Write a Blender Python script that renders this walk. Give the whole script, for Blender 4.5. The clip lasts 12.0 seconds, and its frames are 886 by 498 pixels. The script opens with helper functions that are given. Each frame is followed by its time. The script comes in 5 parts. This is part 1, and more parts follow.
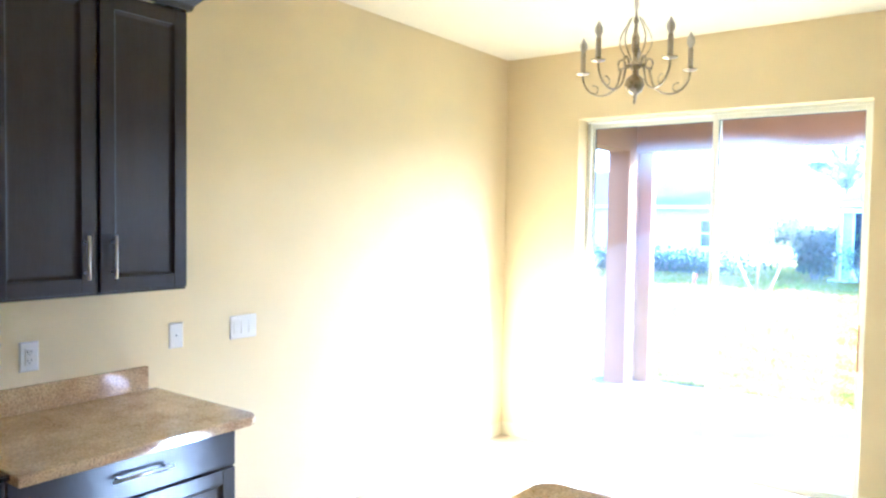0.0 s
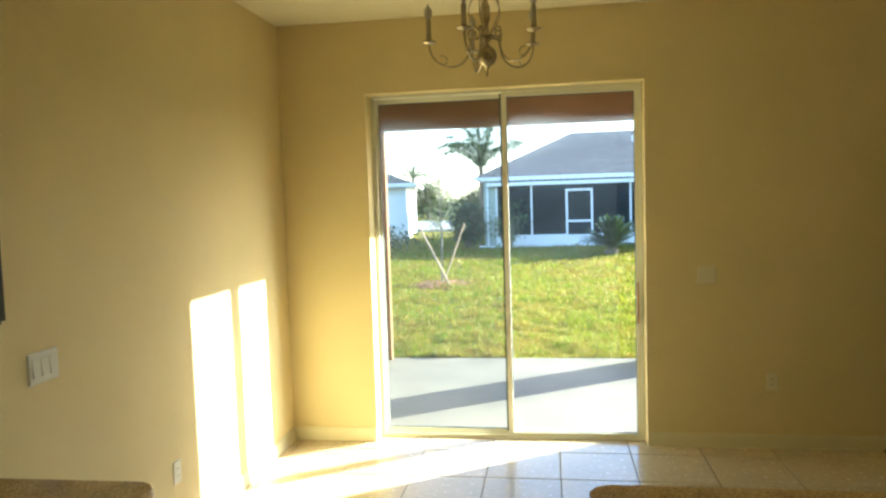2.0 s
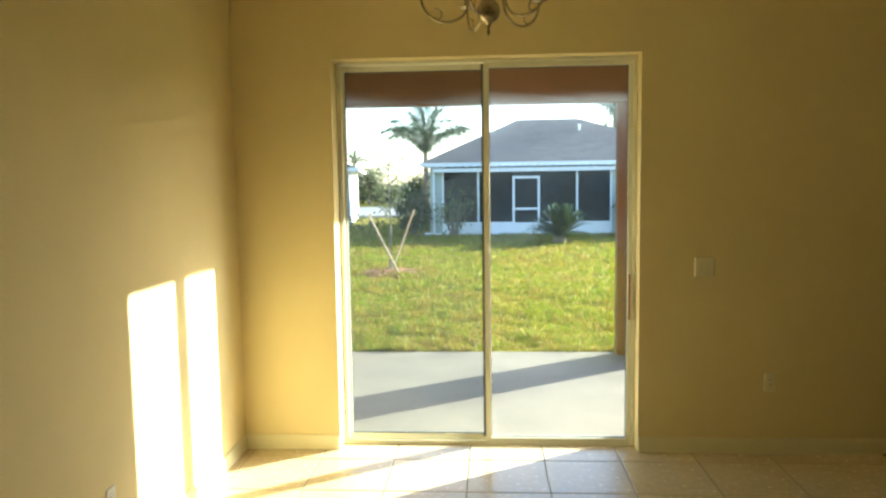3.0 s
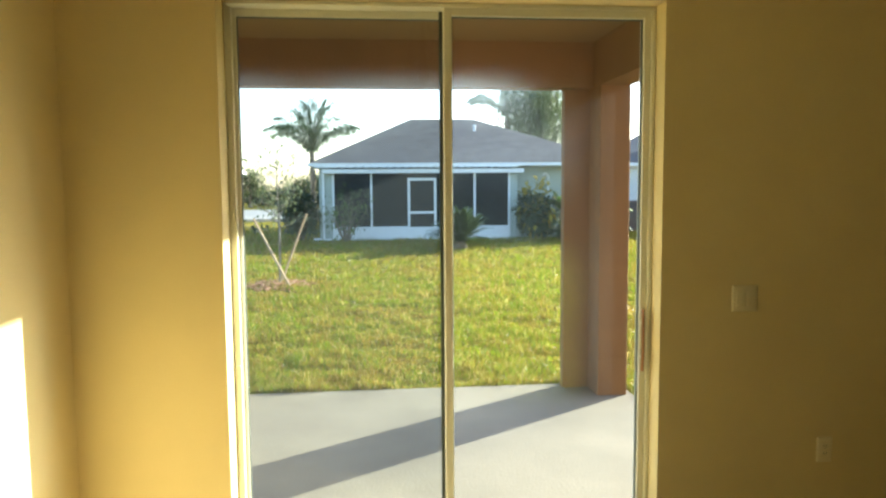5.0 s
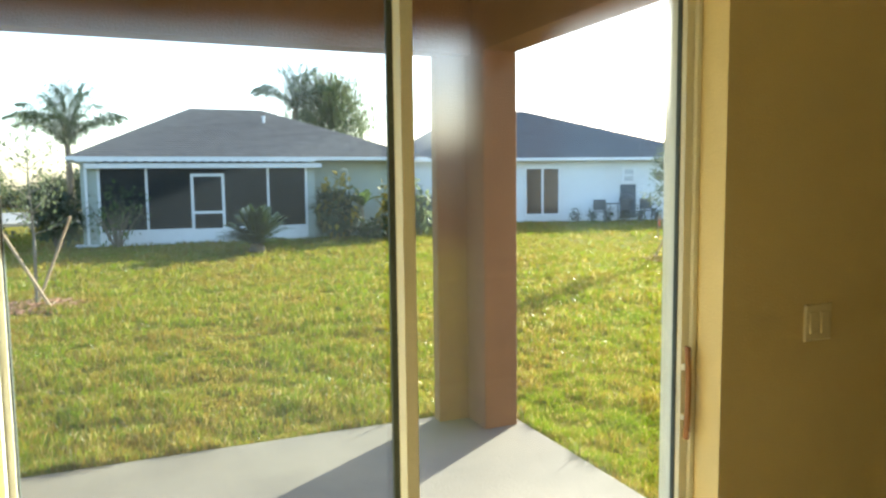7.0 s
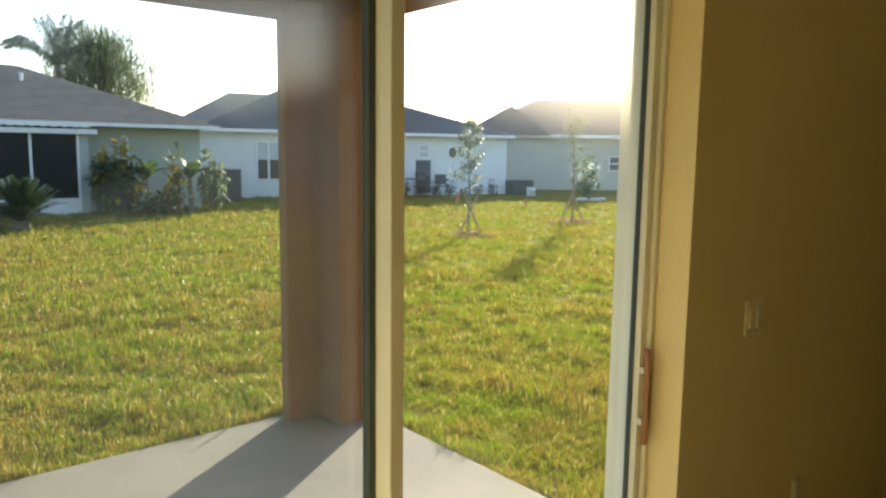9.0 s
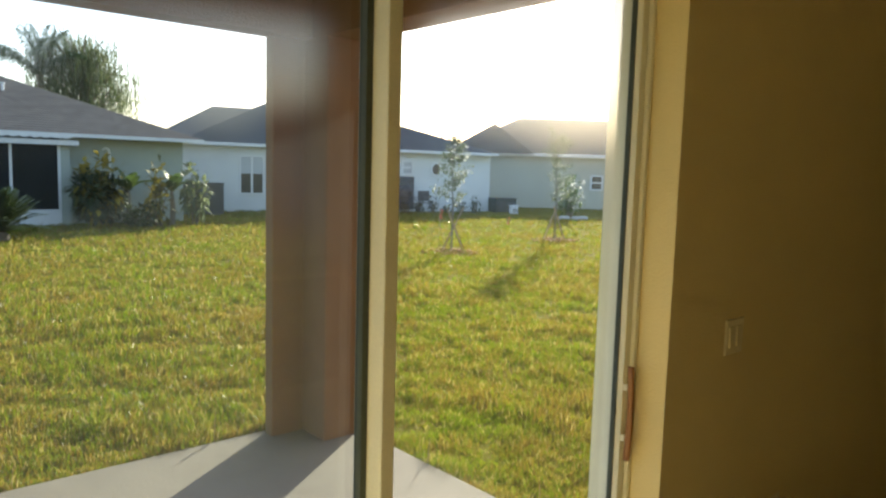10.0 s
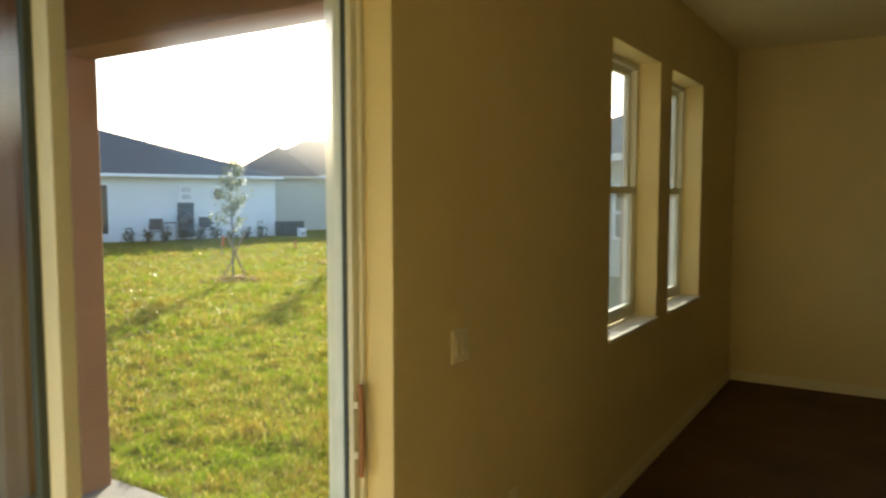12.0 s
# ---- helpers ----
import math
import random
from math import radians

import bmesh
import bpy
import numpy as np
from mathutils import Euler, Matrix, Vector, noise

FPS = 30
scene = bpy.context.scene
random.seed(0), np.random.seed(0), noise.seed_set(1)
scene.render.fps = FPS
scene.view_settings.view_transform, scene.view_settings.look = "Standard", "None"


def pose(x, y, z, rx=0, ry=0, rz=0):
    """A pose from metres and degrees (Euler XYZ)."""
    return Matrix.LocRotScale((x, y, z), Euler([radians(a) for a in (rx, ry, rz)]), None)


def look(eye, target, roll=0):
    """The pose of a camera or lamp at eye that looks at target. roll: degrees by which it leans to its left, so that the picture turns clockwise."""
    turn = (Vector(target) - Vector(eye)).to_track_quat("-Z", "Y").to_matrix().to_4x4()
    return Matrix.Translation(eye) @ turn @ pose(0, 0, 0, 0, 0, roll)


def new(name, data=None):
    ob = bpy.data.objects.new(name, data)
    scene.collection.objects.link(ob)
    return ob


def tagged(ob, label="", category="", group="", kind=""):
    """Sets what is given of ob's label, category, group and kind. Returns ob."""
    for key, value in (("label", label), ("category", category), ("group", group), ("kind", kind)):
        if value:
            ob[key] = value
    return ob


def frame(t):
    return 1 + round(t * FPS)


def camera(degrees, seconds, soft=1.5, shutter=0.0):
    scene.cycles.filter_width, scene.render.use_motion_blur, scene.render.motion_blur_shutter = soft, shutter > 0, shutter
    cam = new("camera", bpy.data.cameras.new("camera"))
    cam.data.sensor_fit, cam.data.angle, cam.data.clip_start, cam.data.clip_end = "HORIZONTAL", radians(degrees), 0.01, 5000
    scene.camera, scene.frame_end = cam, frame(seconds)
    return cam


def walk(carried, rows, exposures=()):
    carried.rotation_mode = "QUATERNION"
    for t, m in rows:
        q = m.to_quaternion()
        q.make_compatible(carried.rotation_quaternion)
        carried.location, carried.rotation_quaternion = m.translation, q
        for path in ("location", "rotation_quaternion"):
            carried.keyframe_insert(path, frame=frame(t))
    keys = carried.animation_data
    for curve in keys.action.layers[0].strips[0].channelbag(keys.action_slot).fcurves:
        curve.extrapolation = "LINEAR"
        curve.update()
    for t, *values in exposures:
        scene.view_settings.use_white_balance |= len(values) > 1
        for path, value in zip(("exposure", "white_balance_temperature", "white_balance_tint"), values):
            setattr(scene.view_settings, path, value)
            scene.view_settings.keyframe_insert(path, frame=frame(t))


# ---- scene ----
cam = camera(63.1, 12.0, soft=2.4, shutter=0.15)
PATH = [
    (0, (2.983, -4.866, 1.7), (1.797, -3.257, 1.615), 0.9),
    (0.5, (2.715, -4.949, 1.738), (1.776, -3.191, 1.575), 0.8),
    (1, (2.44, -4.946, 1.714), (1.768, -3.068, 1.57), -2.5),
    (1.5, (2.119, -4.949, 1.691), (1.611, -3.016, 1.601), -3.4),
    (2, (1.866, -4.905, 1.707), (1.569, -2.933, 1.567), -1.8),
    (2.5, (1.713, -4.651, 1.675), (1.502, -2.665, 1.584), -1.2),
    (3, (1.57, -4.426, 1.677), (1.443, -2.438, 1.497), -0.8),
    (5, (1.223, -3.033, 1.665), (1.419, -1.05, 1.489), -0.4),
    (5.5, (1.194, -2.67, 1.652), (1.428, -0.688, 1.524), -0.8),
    (6, (1.128, -2.305, 1.648), (1.339, -0.326, 1.448), 0.3),
    (6.5, (0.973, -1.93, 1.635), (1.461, -0.002, 1.429), -0.2),
    (7, (0.93, -1.587, 1.606), (1.708, 0.245, 1.419), -0.7),
    (7.5, (0.861, -1.33, 1.651), (1.902, 0.366, 1.458), 0.0),
    (9.5, (0.653, -1.073, 1.651), (1.945, 0.431, 1.397), 1.1),
    (10, (0.639, -1.095, 1.66), (1.955, 0.396, 1.445), 1.6),
    (10.5, (0.644, -1.099, 1.662), (1.99, 0.366, 1.462), 1.0),
    (11, (0.648, -1.106, 1.667), (2.018, 0.341, 1.503), 0.8),
    (11.5, (0.68, -1.141, 1.664), (2.125, 0.231, 1.496), 0.3),
    (12, (0.77, -1.262, 1.668), (2.455, -0.194, 1.52), 0.0),
]
EXPO = [(0.0, 4.85, 3950, 27), (0.5, 4.15, 4220, 24), (1.0, 3.66, 4540, 20), (1.5, 3.2, 4980, 13), (2.5, 2.72, 5500, 7), (5.0, 2.4, 5850, 8), (6.0, 2.47, 5750, 8), (7.0, 2.27, 5850, 10), (7.5, 2.2, 5900, 11), (9.5, 1.65, 6250, 14), (10.5, 1.58, 6200, 14), (12.0, 1.94, 6150, 13)]
walk(cam, [(t, look(e, g, r)) for t, e, g, r in PATH], EXPO)

# ---------------------------------------------------------------- light
SUN_AZ, SUN_EL = 33.7, 17.5          # degrees from +x towards +y, and above the horizon
world = bpy.data.worlds.new("sky")
scene.world = world
world.use_nodes = True
wn = world.node_tree
wn.nodes.clear()
sky = wn.nodes.new("ShaderNodeTexSky")
sky.sky_type = "NISHITA"
sky.sun_disc = False
sky.sun_elevation = radians(SUN_EL)
sky.sun_rotation = radians(90 - SUN_AZ)
sky.air_density, sky.dust_density, sky.ozone_density = 1.0, 1.2, 1.5
bg = wn.nodes.new("ShaderNodeBackground")
bg.inputs["Strength"].default_value = 0.15
wout = wn.nodes.new("ShaderNodeOutputWorld")
wn.links.new(sky.outputs[0], bg.inputs[0])
wn.links.new(bg.outputs[0], wout.inputs[0])

sun_data = bpy.data.lights.new("sun", "SUN")
sun_data.energy, sun_data.angle, sun_data.color = 4.5, radians(0.6), (1.0, 0.96, 0.73)
sun = new("sun", sun_data)
sun_way = Vector((math.cos(radians(SUN_EL)) * math.cos(radians(SUN_AZ)),
                  math.cos(radians(SUN_EL)) * math.sin(radians(SUN_AZ)), math.sin(radians(SUN_EL))))
sun.matrix_world = look(sun_way * 60, (0, 0, 0))


# ---------------------------------------------------------------- materials
def surface(name, base, rough=0.6, metal=0.0, scale=6.0, vary=0.12, fine=80.0, bump=0.1, tint=None, per_piece=0.0,
            coat=0.0, spec=0.5, stretch=(1, 1, 1), mottled=0.5):
    """A node material: base colour broken up at two scales, grain bump, and a roughness that wanders."""
    m = bpy.data.materials.new(name)
    m.use_nodes = True
    t = m.node_tree
    b = t.nodes["Principled BSDF"]
    b.inputs["Metallic"].default_value = metal
    b.inputs["Coat Weight"].default_value = coat
    b.inputs["Specular IOR Level"].default_value = spec
    tc = t.nodes.new("ShaderNodeTexCoord")
    mp = t.nodes.new("ShaderNodeMapping")
    mp.inputs["Scale"].default_value = stretch
    t.links.new(tc.outputs["Object"], mp.inputs[0])

    def cloud(s, detail):
        n = t.nodes.new("ShaderNodeTexNoise")
        n.inputs["Scale"].default_value, n.inputs["Detail"].default_value = s, detail
        t.links.new(mp.outputs[0], n.inputs["Vector"])
        return n

    big, small = cloud(scale, 4), cloud(fine, 6)
    mix = t.nodes.new("ShaderNodeMix")
    mix.data_type = "FLOAT"
    mix.inputs[0].default_value = mottled
    t.links.new(big.outputs[0], mix.inputs[2])
    t.links.new(small.outputs[0], mix.inputs[3])
    ramp = t.nodes.new("ShaderNodeValToRGB")
    other = tint or tuple(c * (1 - 2 * vary) for c in base)
    ramp.color_ramp.elements[0].position, ramp.color_ramp.elements[1].position = 0.32, 0.68
    ramp.color_ramp.elements[0].color = (*other, 1)
    ramp.color_ramp.elements[1].color = (*[min(1, c * (1 + vary)) for c in base], 1)
    t.links.new(mix.outputs[0], ramp.inputs[0])
    last = ramp.outputs[0]
    if per_piece:
        info = t.nodes.new("ShaderNodeObjectInfo")
        hsv = t.nodes.new("ShaderNodeHueSaturation")
        rng = t.nodes.new("ShaderNodeMapRange")
        rng.inputs["To Min"].default_value, rng.inputs["To Max"].default_value = 1 - per_piece, 1 + per_piece
        t.links.new(info.outputs["Random"], rng.inputs["Value"])
        t.links.new(rng.outputs[0], hsv.inputs["Value"])
        t.links.new(last, hsv.inputs["Color"])
        last = hsv.outputs[0]
    t.links.new(last, b.inputs["Base Color"])
    rr = t.nodes.new("ShaderNodeMapRange")
    rr.inputs["To Min"].default_value, rr.inputs["To Max"].default_value = max(0.02, rough - 0.08), min(1, rough + 0.08)
    t.links.new(small.outputs[0], rr.inputs["Value"])
    t.links.new(rr.outputs[0], b.inputs["Roughness"])
    if bump:
        bp = t.nodes.new("ShaderNodeBump")
        bp.inputs["Strength"].default_value, bp.inputs["Distance"].default_value = bump, 0.01
        t.links.new(small.outputs[0], bp.inputs["Height"])
        t.links.new(bp.outputs[0], b.inputs["Normal"])
    return m


def glass(name, colour, dust=0.0, rough=0.0, bloom=0.0):
    """A thin pane: clear with a gloss, a blur that imitates lens bloom round bright light, and a film of dust."""
    m = bpy.data.materials.new(name)
    m.use_nodes = True
    t = m.node_tree
    t.nodes.clear()
    out = t.nodes.new("ShaderNodeOutputMaterial")
    clear = t.nodes.new("ShaderNodeBsdfTransparent")
    clear.inputs[0].default_value = (*colour, 1)
    gloss = t.nodes.new("ShaderNodeBsdfGlossy")
    gloss.inputs["Roughness"].default_value = rough
    fres = t.nodes.new("ShaderNodeFresnel")
    fres.inputs[0].default_value = 1.45
    mix = t.nodes.new("ShaderNodeMixShader")
    t.links.new(fres.outputs[0], mix.inputs[0])
    # Rough refraction puts the halo of bloom and glare into the pane itself.
    soft = t.nodes.new("ShaderNodeBsdfRefraction")
    soft.inputs["Color"].default_value = (*colour, 1)
    soft.inputs["Roughness"].default_value, soft.inputs["IOR"].default_value = 0.38, 1.2
    haloed = t.nodes.new("ShaderNodeMixShader")
    haloed.inputs[0].default_value = bloom
    t.links.new(clear.outputs[0], haloed.inputs[1])
    t.links.new(soft.outputs[0], haloed.inputs[2])
    t.links.new(haloed.outputs[0], mix.inputs[1])
    t.links.new(gloss.outputs[0], mix.inputs[2])
    last = mix.outputs[0]
    if dust:
        film = t.nodes.new("ShaderNodeBsdfTranslucent")
        film.inputs[0].default_value = (0.68, 0.80, 0.86, 1)
        tc = t.nodes.new("ShaderNodeTexCoord")
        n = t.nodes.new("ShaderNodeTexNoise")
        n.inputs["Scale"].default_value, n.inputs["Detail"].default_value = 3.0, 6.0
        t.links.new(tc.outputs["Object"], n.inputs["Vector"])
        rng = t.nodes.new("ShaderNodeMapRange")
        rng.inputs["To Min"].default_value, rng.inputs["To Max"].default_value = dust * 0.5, dust * 1.5
        t.links.new(n.outputs[0], rng.inputs["Value"])
        m2 = t.nodes.new("ShaderNodeMixShader")
        t.links.new(rng.outputs[0], m2.inputs[0])
        t.links.new(last, m2.inputs[1])
        t.links.new(film.outputs[0], m2.inputs[2])
        last = m2.outputs[0]
    t.links.new(last, out.inputs[0])
    return m


def leafy(name, base, tint, through_light=0.4, rough=0.5, spec=0.3, straw=None, spread=(0.25, 0.75), patch=0.0):
    """Leaves and grass: colour differs from leaf to leaf, and light comes through."""
    m = bpy.data.materials.new(name)
    m.use_nodes = True
    t = m.node_tree
    b = t.nodes["Principled BSDF"]
    geo = t.nodes.new("ShaderNodeNewGeometry")
    tc = t.nodes.new("ShaderNodeTexCoord")
    n = t.nodes.new("ShaderNodeTexNoise")
    n.inputs["Scale"].default_value, n.inputs["Detail"].default_value = 0.55, 5.0
    t.links.new(tc.outputs["Object"], n.inputs["Vector"])
    mix = t.nodes.new("ShaderNodeMix")
    mix.data_type = "FLOAT"
    mix.inputs[0].default_value = 0.6
    t.links.new(geo.outputs["Random Per Island"], mix.inputs[2])
    t.links.new(n.outputs[0], mix.inputs[3])
    last = mix.outputs[0]
    if patch:
        small = t.nodes.new("ShaderNodeTexNoise")
        small.inputs["Scale"].default_value, small.inputs["Detail"].default_value = patch, 3.0
        t.links.new(tc.outputs["Object"], small.inputs["Vector"])
        both = t.nodes.new("ShaderNodeMix")
        both.data_type = "FLOAT"
        both.inputs[0].default_value = 0.5
        t.links.new(n.outputs[0], both.inputs[2])
        t.links.new(small.outputs[0], both.inputs[3])
        mix.inputs[0].default_value = 0.72
        t.links.new(both.outputs[0], mix.inputs[3])
    ramp = t.nodes.new("ShaderNodeValToRGB")
    ramp.color_ramp.elements[0].position, ramp.color_ramp.elements[1].position = spread
    ramp.color_ramp.elements[0].color = (*tint, 1)
    ramp.color_ramp.elements[1].color = (*base, 1)
    t.links.new(last, ramp.inputs[0])
    colour = ramp.outputs[0]
    # Pale blades: dry straw, and sun sparkle put into the colour.
    if straw:
        few = t.nodes.new("ShaderNodeMath")
        few.operation = "GREATER_THAN"
        few.inputs[1].default_value = 0.92
        t.links.new(geo.outputs["Random Per Island"], few.inputs[0])
        straw_glint = t.nodes.new("ShaderNodeMix")
        straw_glint.data_type = "RGBA"
        straw_glint.inputs[7].default_value = (*straw, 1)
        t.links.new(few.outputs[0], straw_glint.inputs[0])
        t.links.new(colour, straw_glint.inputs[6])
        colour = straw_glint.outputs[2]
    t.links.new(colour, b.inputs["Base Color"])
    b.inputs["Roughness"].default_value = rough
    b.inputs["Specular IOR Level"].default_value = spec
    tl = t.nodes.new("ShaderNodeBsdfTranslucent")
    t.links.new(colour, tl.inputs[0])
    ms = t.nodes.new("ShaderNodeMixShader")
    ms.inputs[0].default_value = through_light
    t.links.new(b.outputs[0], ms.inputs[1])
    t.links.new(tl.outputs[0], ms.inputs[2])
    t.links.new(ms.outputs[0], t.nodes["Material Output"].inputs[0])
    return m


WALL = surface("cream_wall_paint", (0.79, 0.65, 0.335), 0.75, scale=1.3, vary=0.035, fine=160, bump=0.25, spec=0.3, mottled=0.3)
CEIL = surface("ceiling_paint", (0.83, 0.75, 0.50), 0.85, scale=2, vary=0.03, fine=60, bump=0.6, spec=0.2)
TRIM = surface("trim_paint", (0.80, 0.72, 0.46), 0.45, scale=3, vary=0.03, fine=120, bump=0.05)
FRAME = surface("almond_frame_paint", (0.78, 0.755, 0.61), 0.4, scale=4, vary=0.04, fine=150, bump=0.04)
SEAL = surface("dark_weather_seal", (0.055, 0.07, 0.06), 0.6, bump=0.1)
TILE = surface("beige_floor_tile", (0.60, 0.49, 0.31), 0.25, scale=3.5, vary=0.06, fine=30, bump=0.03, per_piece=0.05)
GROUT = surface("grey_brown_grout", (0.22, 0.17, 0.11), 0.9, fine=200, bump=0.4)
CARPET = surface("brown_carpet", (0.21, 0.13, 0.065), 0.95, scale=2, vary=0.15, fine=420, bump=1.0, spec=0.1)
PLATE = surface("white_plastic", (0.78, 0.74, 0.64), 0.35, scale=8, vary=0.02, bump=0.0)
CREAM_PLATE = surface("cream_plastic", (0.82, 0.73, 0.48), 0.3, scale=8, vary=0.02, bump=0.0)
GLASS_L = glass("dusty_glass", (0.77, 0.79, 0.765), 0.012, bloom=0.07)
GLASS_W = glass("screened_window_glass", (0.50, 0.515, 0.48), 0.05)
GLASS_R = glass("clear_glass", (0.95, 0.96, 0.945), 0.007, bloom=0.14)
STUCCO = surface("terracotta_stucco", (0.285, 0.168, 0.082), 0.9, scale=2.5, vary=0.10, fine=90, bump=0.9, spec=0.2)
STUCCO_C = surface("patio_ceiling_paint", (0.26, 0.175, 0.088), 0.9, scale=2.5, vary=0.06, fine=70, bump=0.5, spec=0.2)
CONCRETE = surface("patio_concrete", (0.235, 0.208, 0.160), 0.85, scale=1.6, vary=0.12, fine=55, bump=0.3, spec=0.3, mottled=0.35)
WHITE_STUCCO = surface("white_stucco", (0.72, 0.74, 0.72), 0.9, scale=1.2, vary=0.06, fine=30, bump=0.4, spec=0.2)
GREEN_STUCCO = surface("sage_stucco", (0.42, 0.46, 0.40), 0.9, scale=1.2, vary=0.06, fine=30, bump=0.4, spec=0.2)
BEIGE_STUCCO = surface("beige_stucco", (0.52, 0.50, 0.40), 0.9, scale=1.2, vary=0.06, fine=30, bump=0.4, spec=0.2)
SHINGLE = surface("grey_brown_shingle", (0.20, 0.175, 0.155), 0.95, scale=3, vary=0.18, fine=25, bump=0.6, spec=0.1, per_piece=0.08)
SHINGLE_B = surface("slate_blue_shingle", (0.125, 0.13, 0.132), 0.95, scale=3, vary=0.15, fine=25, bump=0.6, spec=0.1)
WHITE = surface("white_aluminium", (0.78, 0.79, 0.78), 0.45, scale=4, vary=0.04, bump=0.03)
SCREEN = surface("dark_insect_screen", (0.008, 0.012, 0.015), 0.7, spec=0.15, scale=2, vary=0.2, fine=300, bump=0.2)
DARK_GLASS = surface("dark_window_glass", (0.03, 0.035, 0.04), 0.08, scale=2, vary=0.1, bump=0.0)
GRASS_SOIL = surface("lawn_thatch", (0.12, 0.13, 0.004), 0.95, scale=0.9, vary=0.2, fine=45, bump=1.0, tint=(0.17, 0.115, 0.03), spec=0.02, mottled=0.5)
BLIND = surface("pale_window_blind", (0.52, 0.54, 0.54), 0.7, scale=3, vary=0.08, fine=40, bump=0.2)
SLATE = surface("slate_grey_door_paint", (0.075, 0.095, 0.11), 0.6, scale=3, vary=0.12, fine=40, bump=0.1)
ROAD = surface("street_concrete", (0.25, 0.245, 0.235), 0.9, scale=1, vary=0.1, fine=20, bump=0.3)


# ---------------------------------------------------------------- helpers
def box(bm, x0, x1, y0, y1, z0, z1, bevel=0.0):
    """Adds a box, with small chamfers where bevel is given."""
    vs = [bm.verts.new((x, y, z)) for x in (x0, x1) for y in (y0, y1) for z in (z0, z1)]
    fs = [bm.faces.new([vs[i] for i in f]) for f in
          ((0, 1, 3, 2), (4, 6, 7, 5), (0, 4, 5, 1), (2, 3, 7, 6), (0, 2, 6, 4), (1, 5, 7, 3))]
    if bevel:
        edges = list({e for f in fs for e in f.edges})
        bmesh.ops.bevel(bm, geom=edges, offset=bevel, segments=2, affect="EDGES", profile=0.6)
    return bm


def boxes(*rows, bevel=0.0):
    bm = bmesh.new()
    for r in rows:
        box(bm, *r, bevel=bevel)
    return bm


def sheet(x0, x1, y, z0, z1):
    """A thin pane across x, its face to the room."""
    bm = bmesh.new()
    bm.faces.new([bm.verts.new(p) for p in ((x0, y, z0), (x1, y, z0), (x1, y, z1), (x0, y, z1))])
    return bm


def part(name, bm, material, parent=None, label="", smooth=False, m=None):
    """Links a bmesh as one mesh object, under parent where one is given."""
    me = bpy.data.meshes.new(name)
    bm.normal_update()
    bm.to_mesh(me)
    bm.free()
    me.materials.append(material)
    if smooth:
        me.polygons.foreach_set("use_smooth", [True] * len(me.polygons))
    ob = new(name, me)
    if parent:
        ob.parent = parent
    if m is not None:
        ob.matrix_basis = m
    return tagged(ob, label=label)


def thing(name, label, category, m=None, group="", kind=""):
    """An Empty at a thing's base, to carry its parts."""
    ob = new(name)
    ob.empty_display_size = 0.1
    if m is not None:
        ob.matrix_basis = m
    return tagged(ob, label, category, group, kind)


def lathe(bm, profile, steps=24, m=None):
    """Turns (radius, z) pairs about the z axis."""
    rings = []
    for r, z in profile:
        rings.append([bm.verts.new(Vector((r * math.cos(2 * math.pi * k / steps), r * math.sin(2 * math.pi * k / steps), z)))
                      for k in range(steps)])
    for a, b in zip(rings, rings[1:]):
        for k in range(steps):
            bm.faces.new((a[k], a[(k + 1) % steps], b[(k + 1) % steps], b[k]))
    for ring in (rings[0], rings[-1]):
        bm.faces.new(ring)
    if m is not None:
        bmesh.ops.transform(bm, matrix=m, verts=[v for ring in rings for v in ring])
    return bm


def tube(bm, points, radii, steps=8):
    """A round tube along points, with a radius for each."""
    pts = [Vector(p) for p in points]
    if not hasattr(radii, "__len__"):
        radii = [radii] * len(pts)
    rings = []
    for i, p in enumerate(pts):
        d = (pts[min(i + 1, len(pts) - 1)] - pts[max(i - 1, 0)]).normalized()
        q = d.to_track_quat("Z", "Y")
        rings.append([bm.verts.new(p + q @ Vector((radii[i] * math.cos(2 * math.pi * k / steps), radii[i] * math.sin(2 * math.pi * k / steps), 0)))
                      for k in range(steps)])
    for a, b in zip(rings, rings[1:]):
        for k in range(steps):
            bm.faces.new((a[k], a[(k + 1) % steps], b[(k + 1) % steps], b[k]))
    bm.faces.new(rings[0][::-1])
    bm.faces.new(rings[-1])
    return bm


def structure(name, bm, material, label="", category=""):
    return tagged(part(name, bm, material), label, category, kind="structure")


def wall_with_holes(bm, x0, x1, z0, z1, y0, y1, holes):
    """A wall along x with openings (x0, x1, z0, z1), side by side."""
    x = x0
    for a, b, lo, hi in sorted(holes):
        box(bm, x, a, y0, y1, z0, z1)
        if lo > z0:
            box(bm, a, b, y0, y1, z0, lo)
        if hi < z1:
            box(bm, a, b, y0, y1, hi, z1)
        x = b
    box(bm, x, x1, y0, y1, z0, z1)
    return bm


# ---------------------------------------------------------------- the room
ROOM_X, ROOM_BACK, CEIL_Z, WALL_T = 7.6, -7.5, 2.935, 0.215
DOOR = (0.614, 2.483, -0.15, 2.44)
WIN = [(4.37, 5.232, 0.90, 2.47), (5.495, 6.34, 0.90, 2.47)]
structure("wall_north", wall_with_holes(bmesh.new(), 0, ROOM_X, -0.2, 3.1, 0, WALL_T, [DOOR, *WIN]), WALL,
          "cream painted wall with a sliding door and two windows", "wall")
structure("wall_west", boxes((-0.2, 0, ROOM_BACK, WALL_T, -0.2, 3.1)), WALL, "cream painted plain wall beside the kitchen counter", "wall")
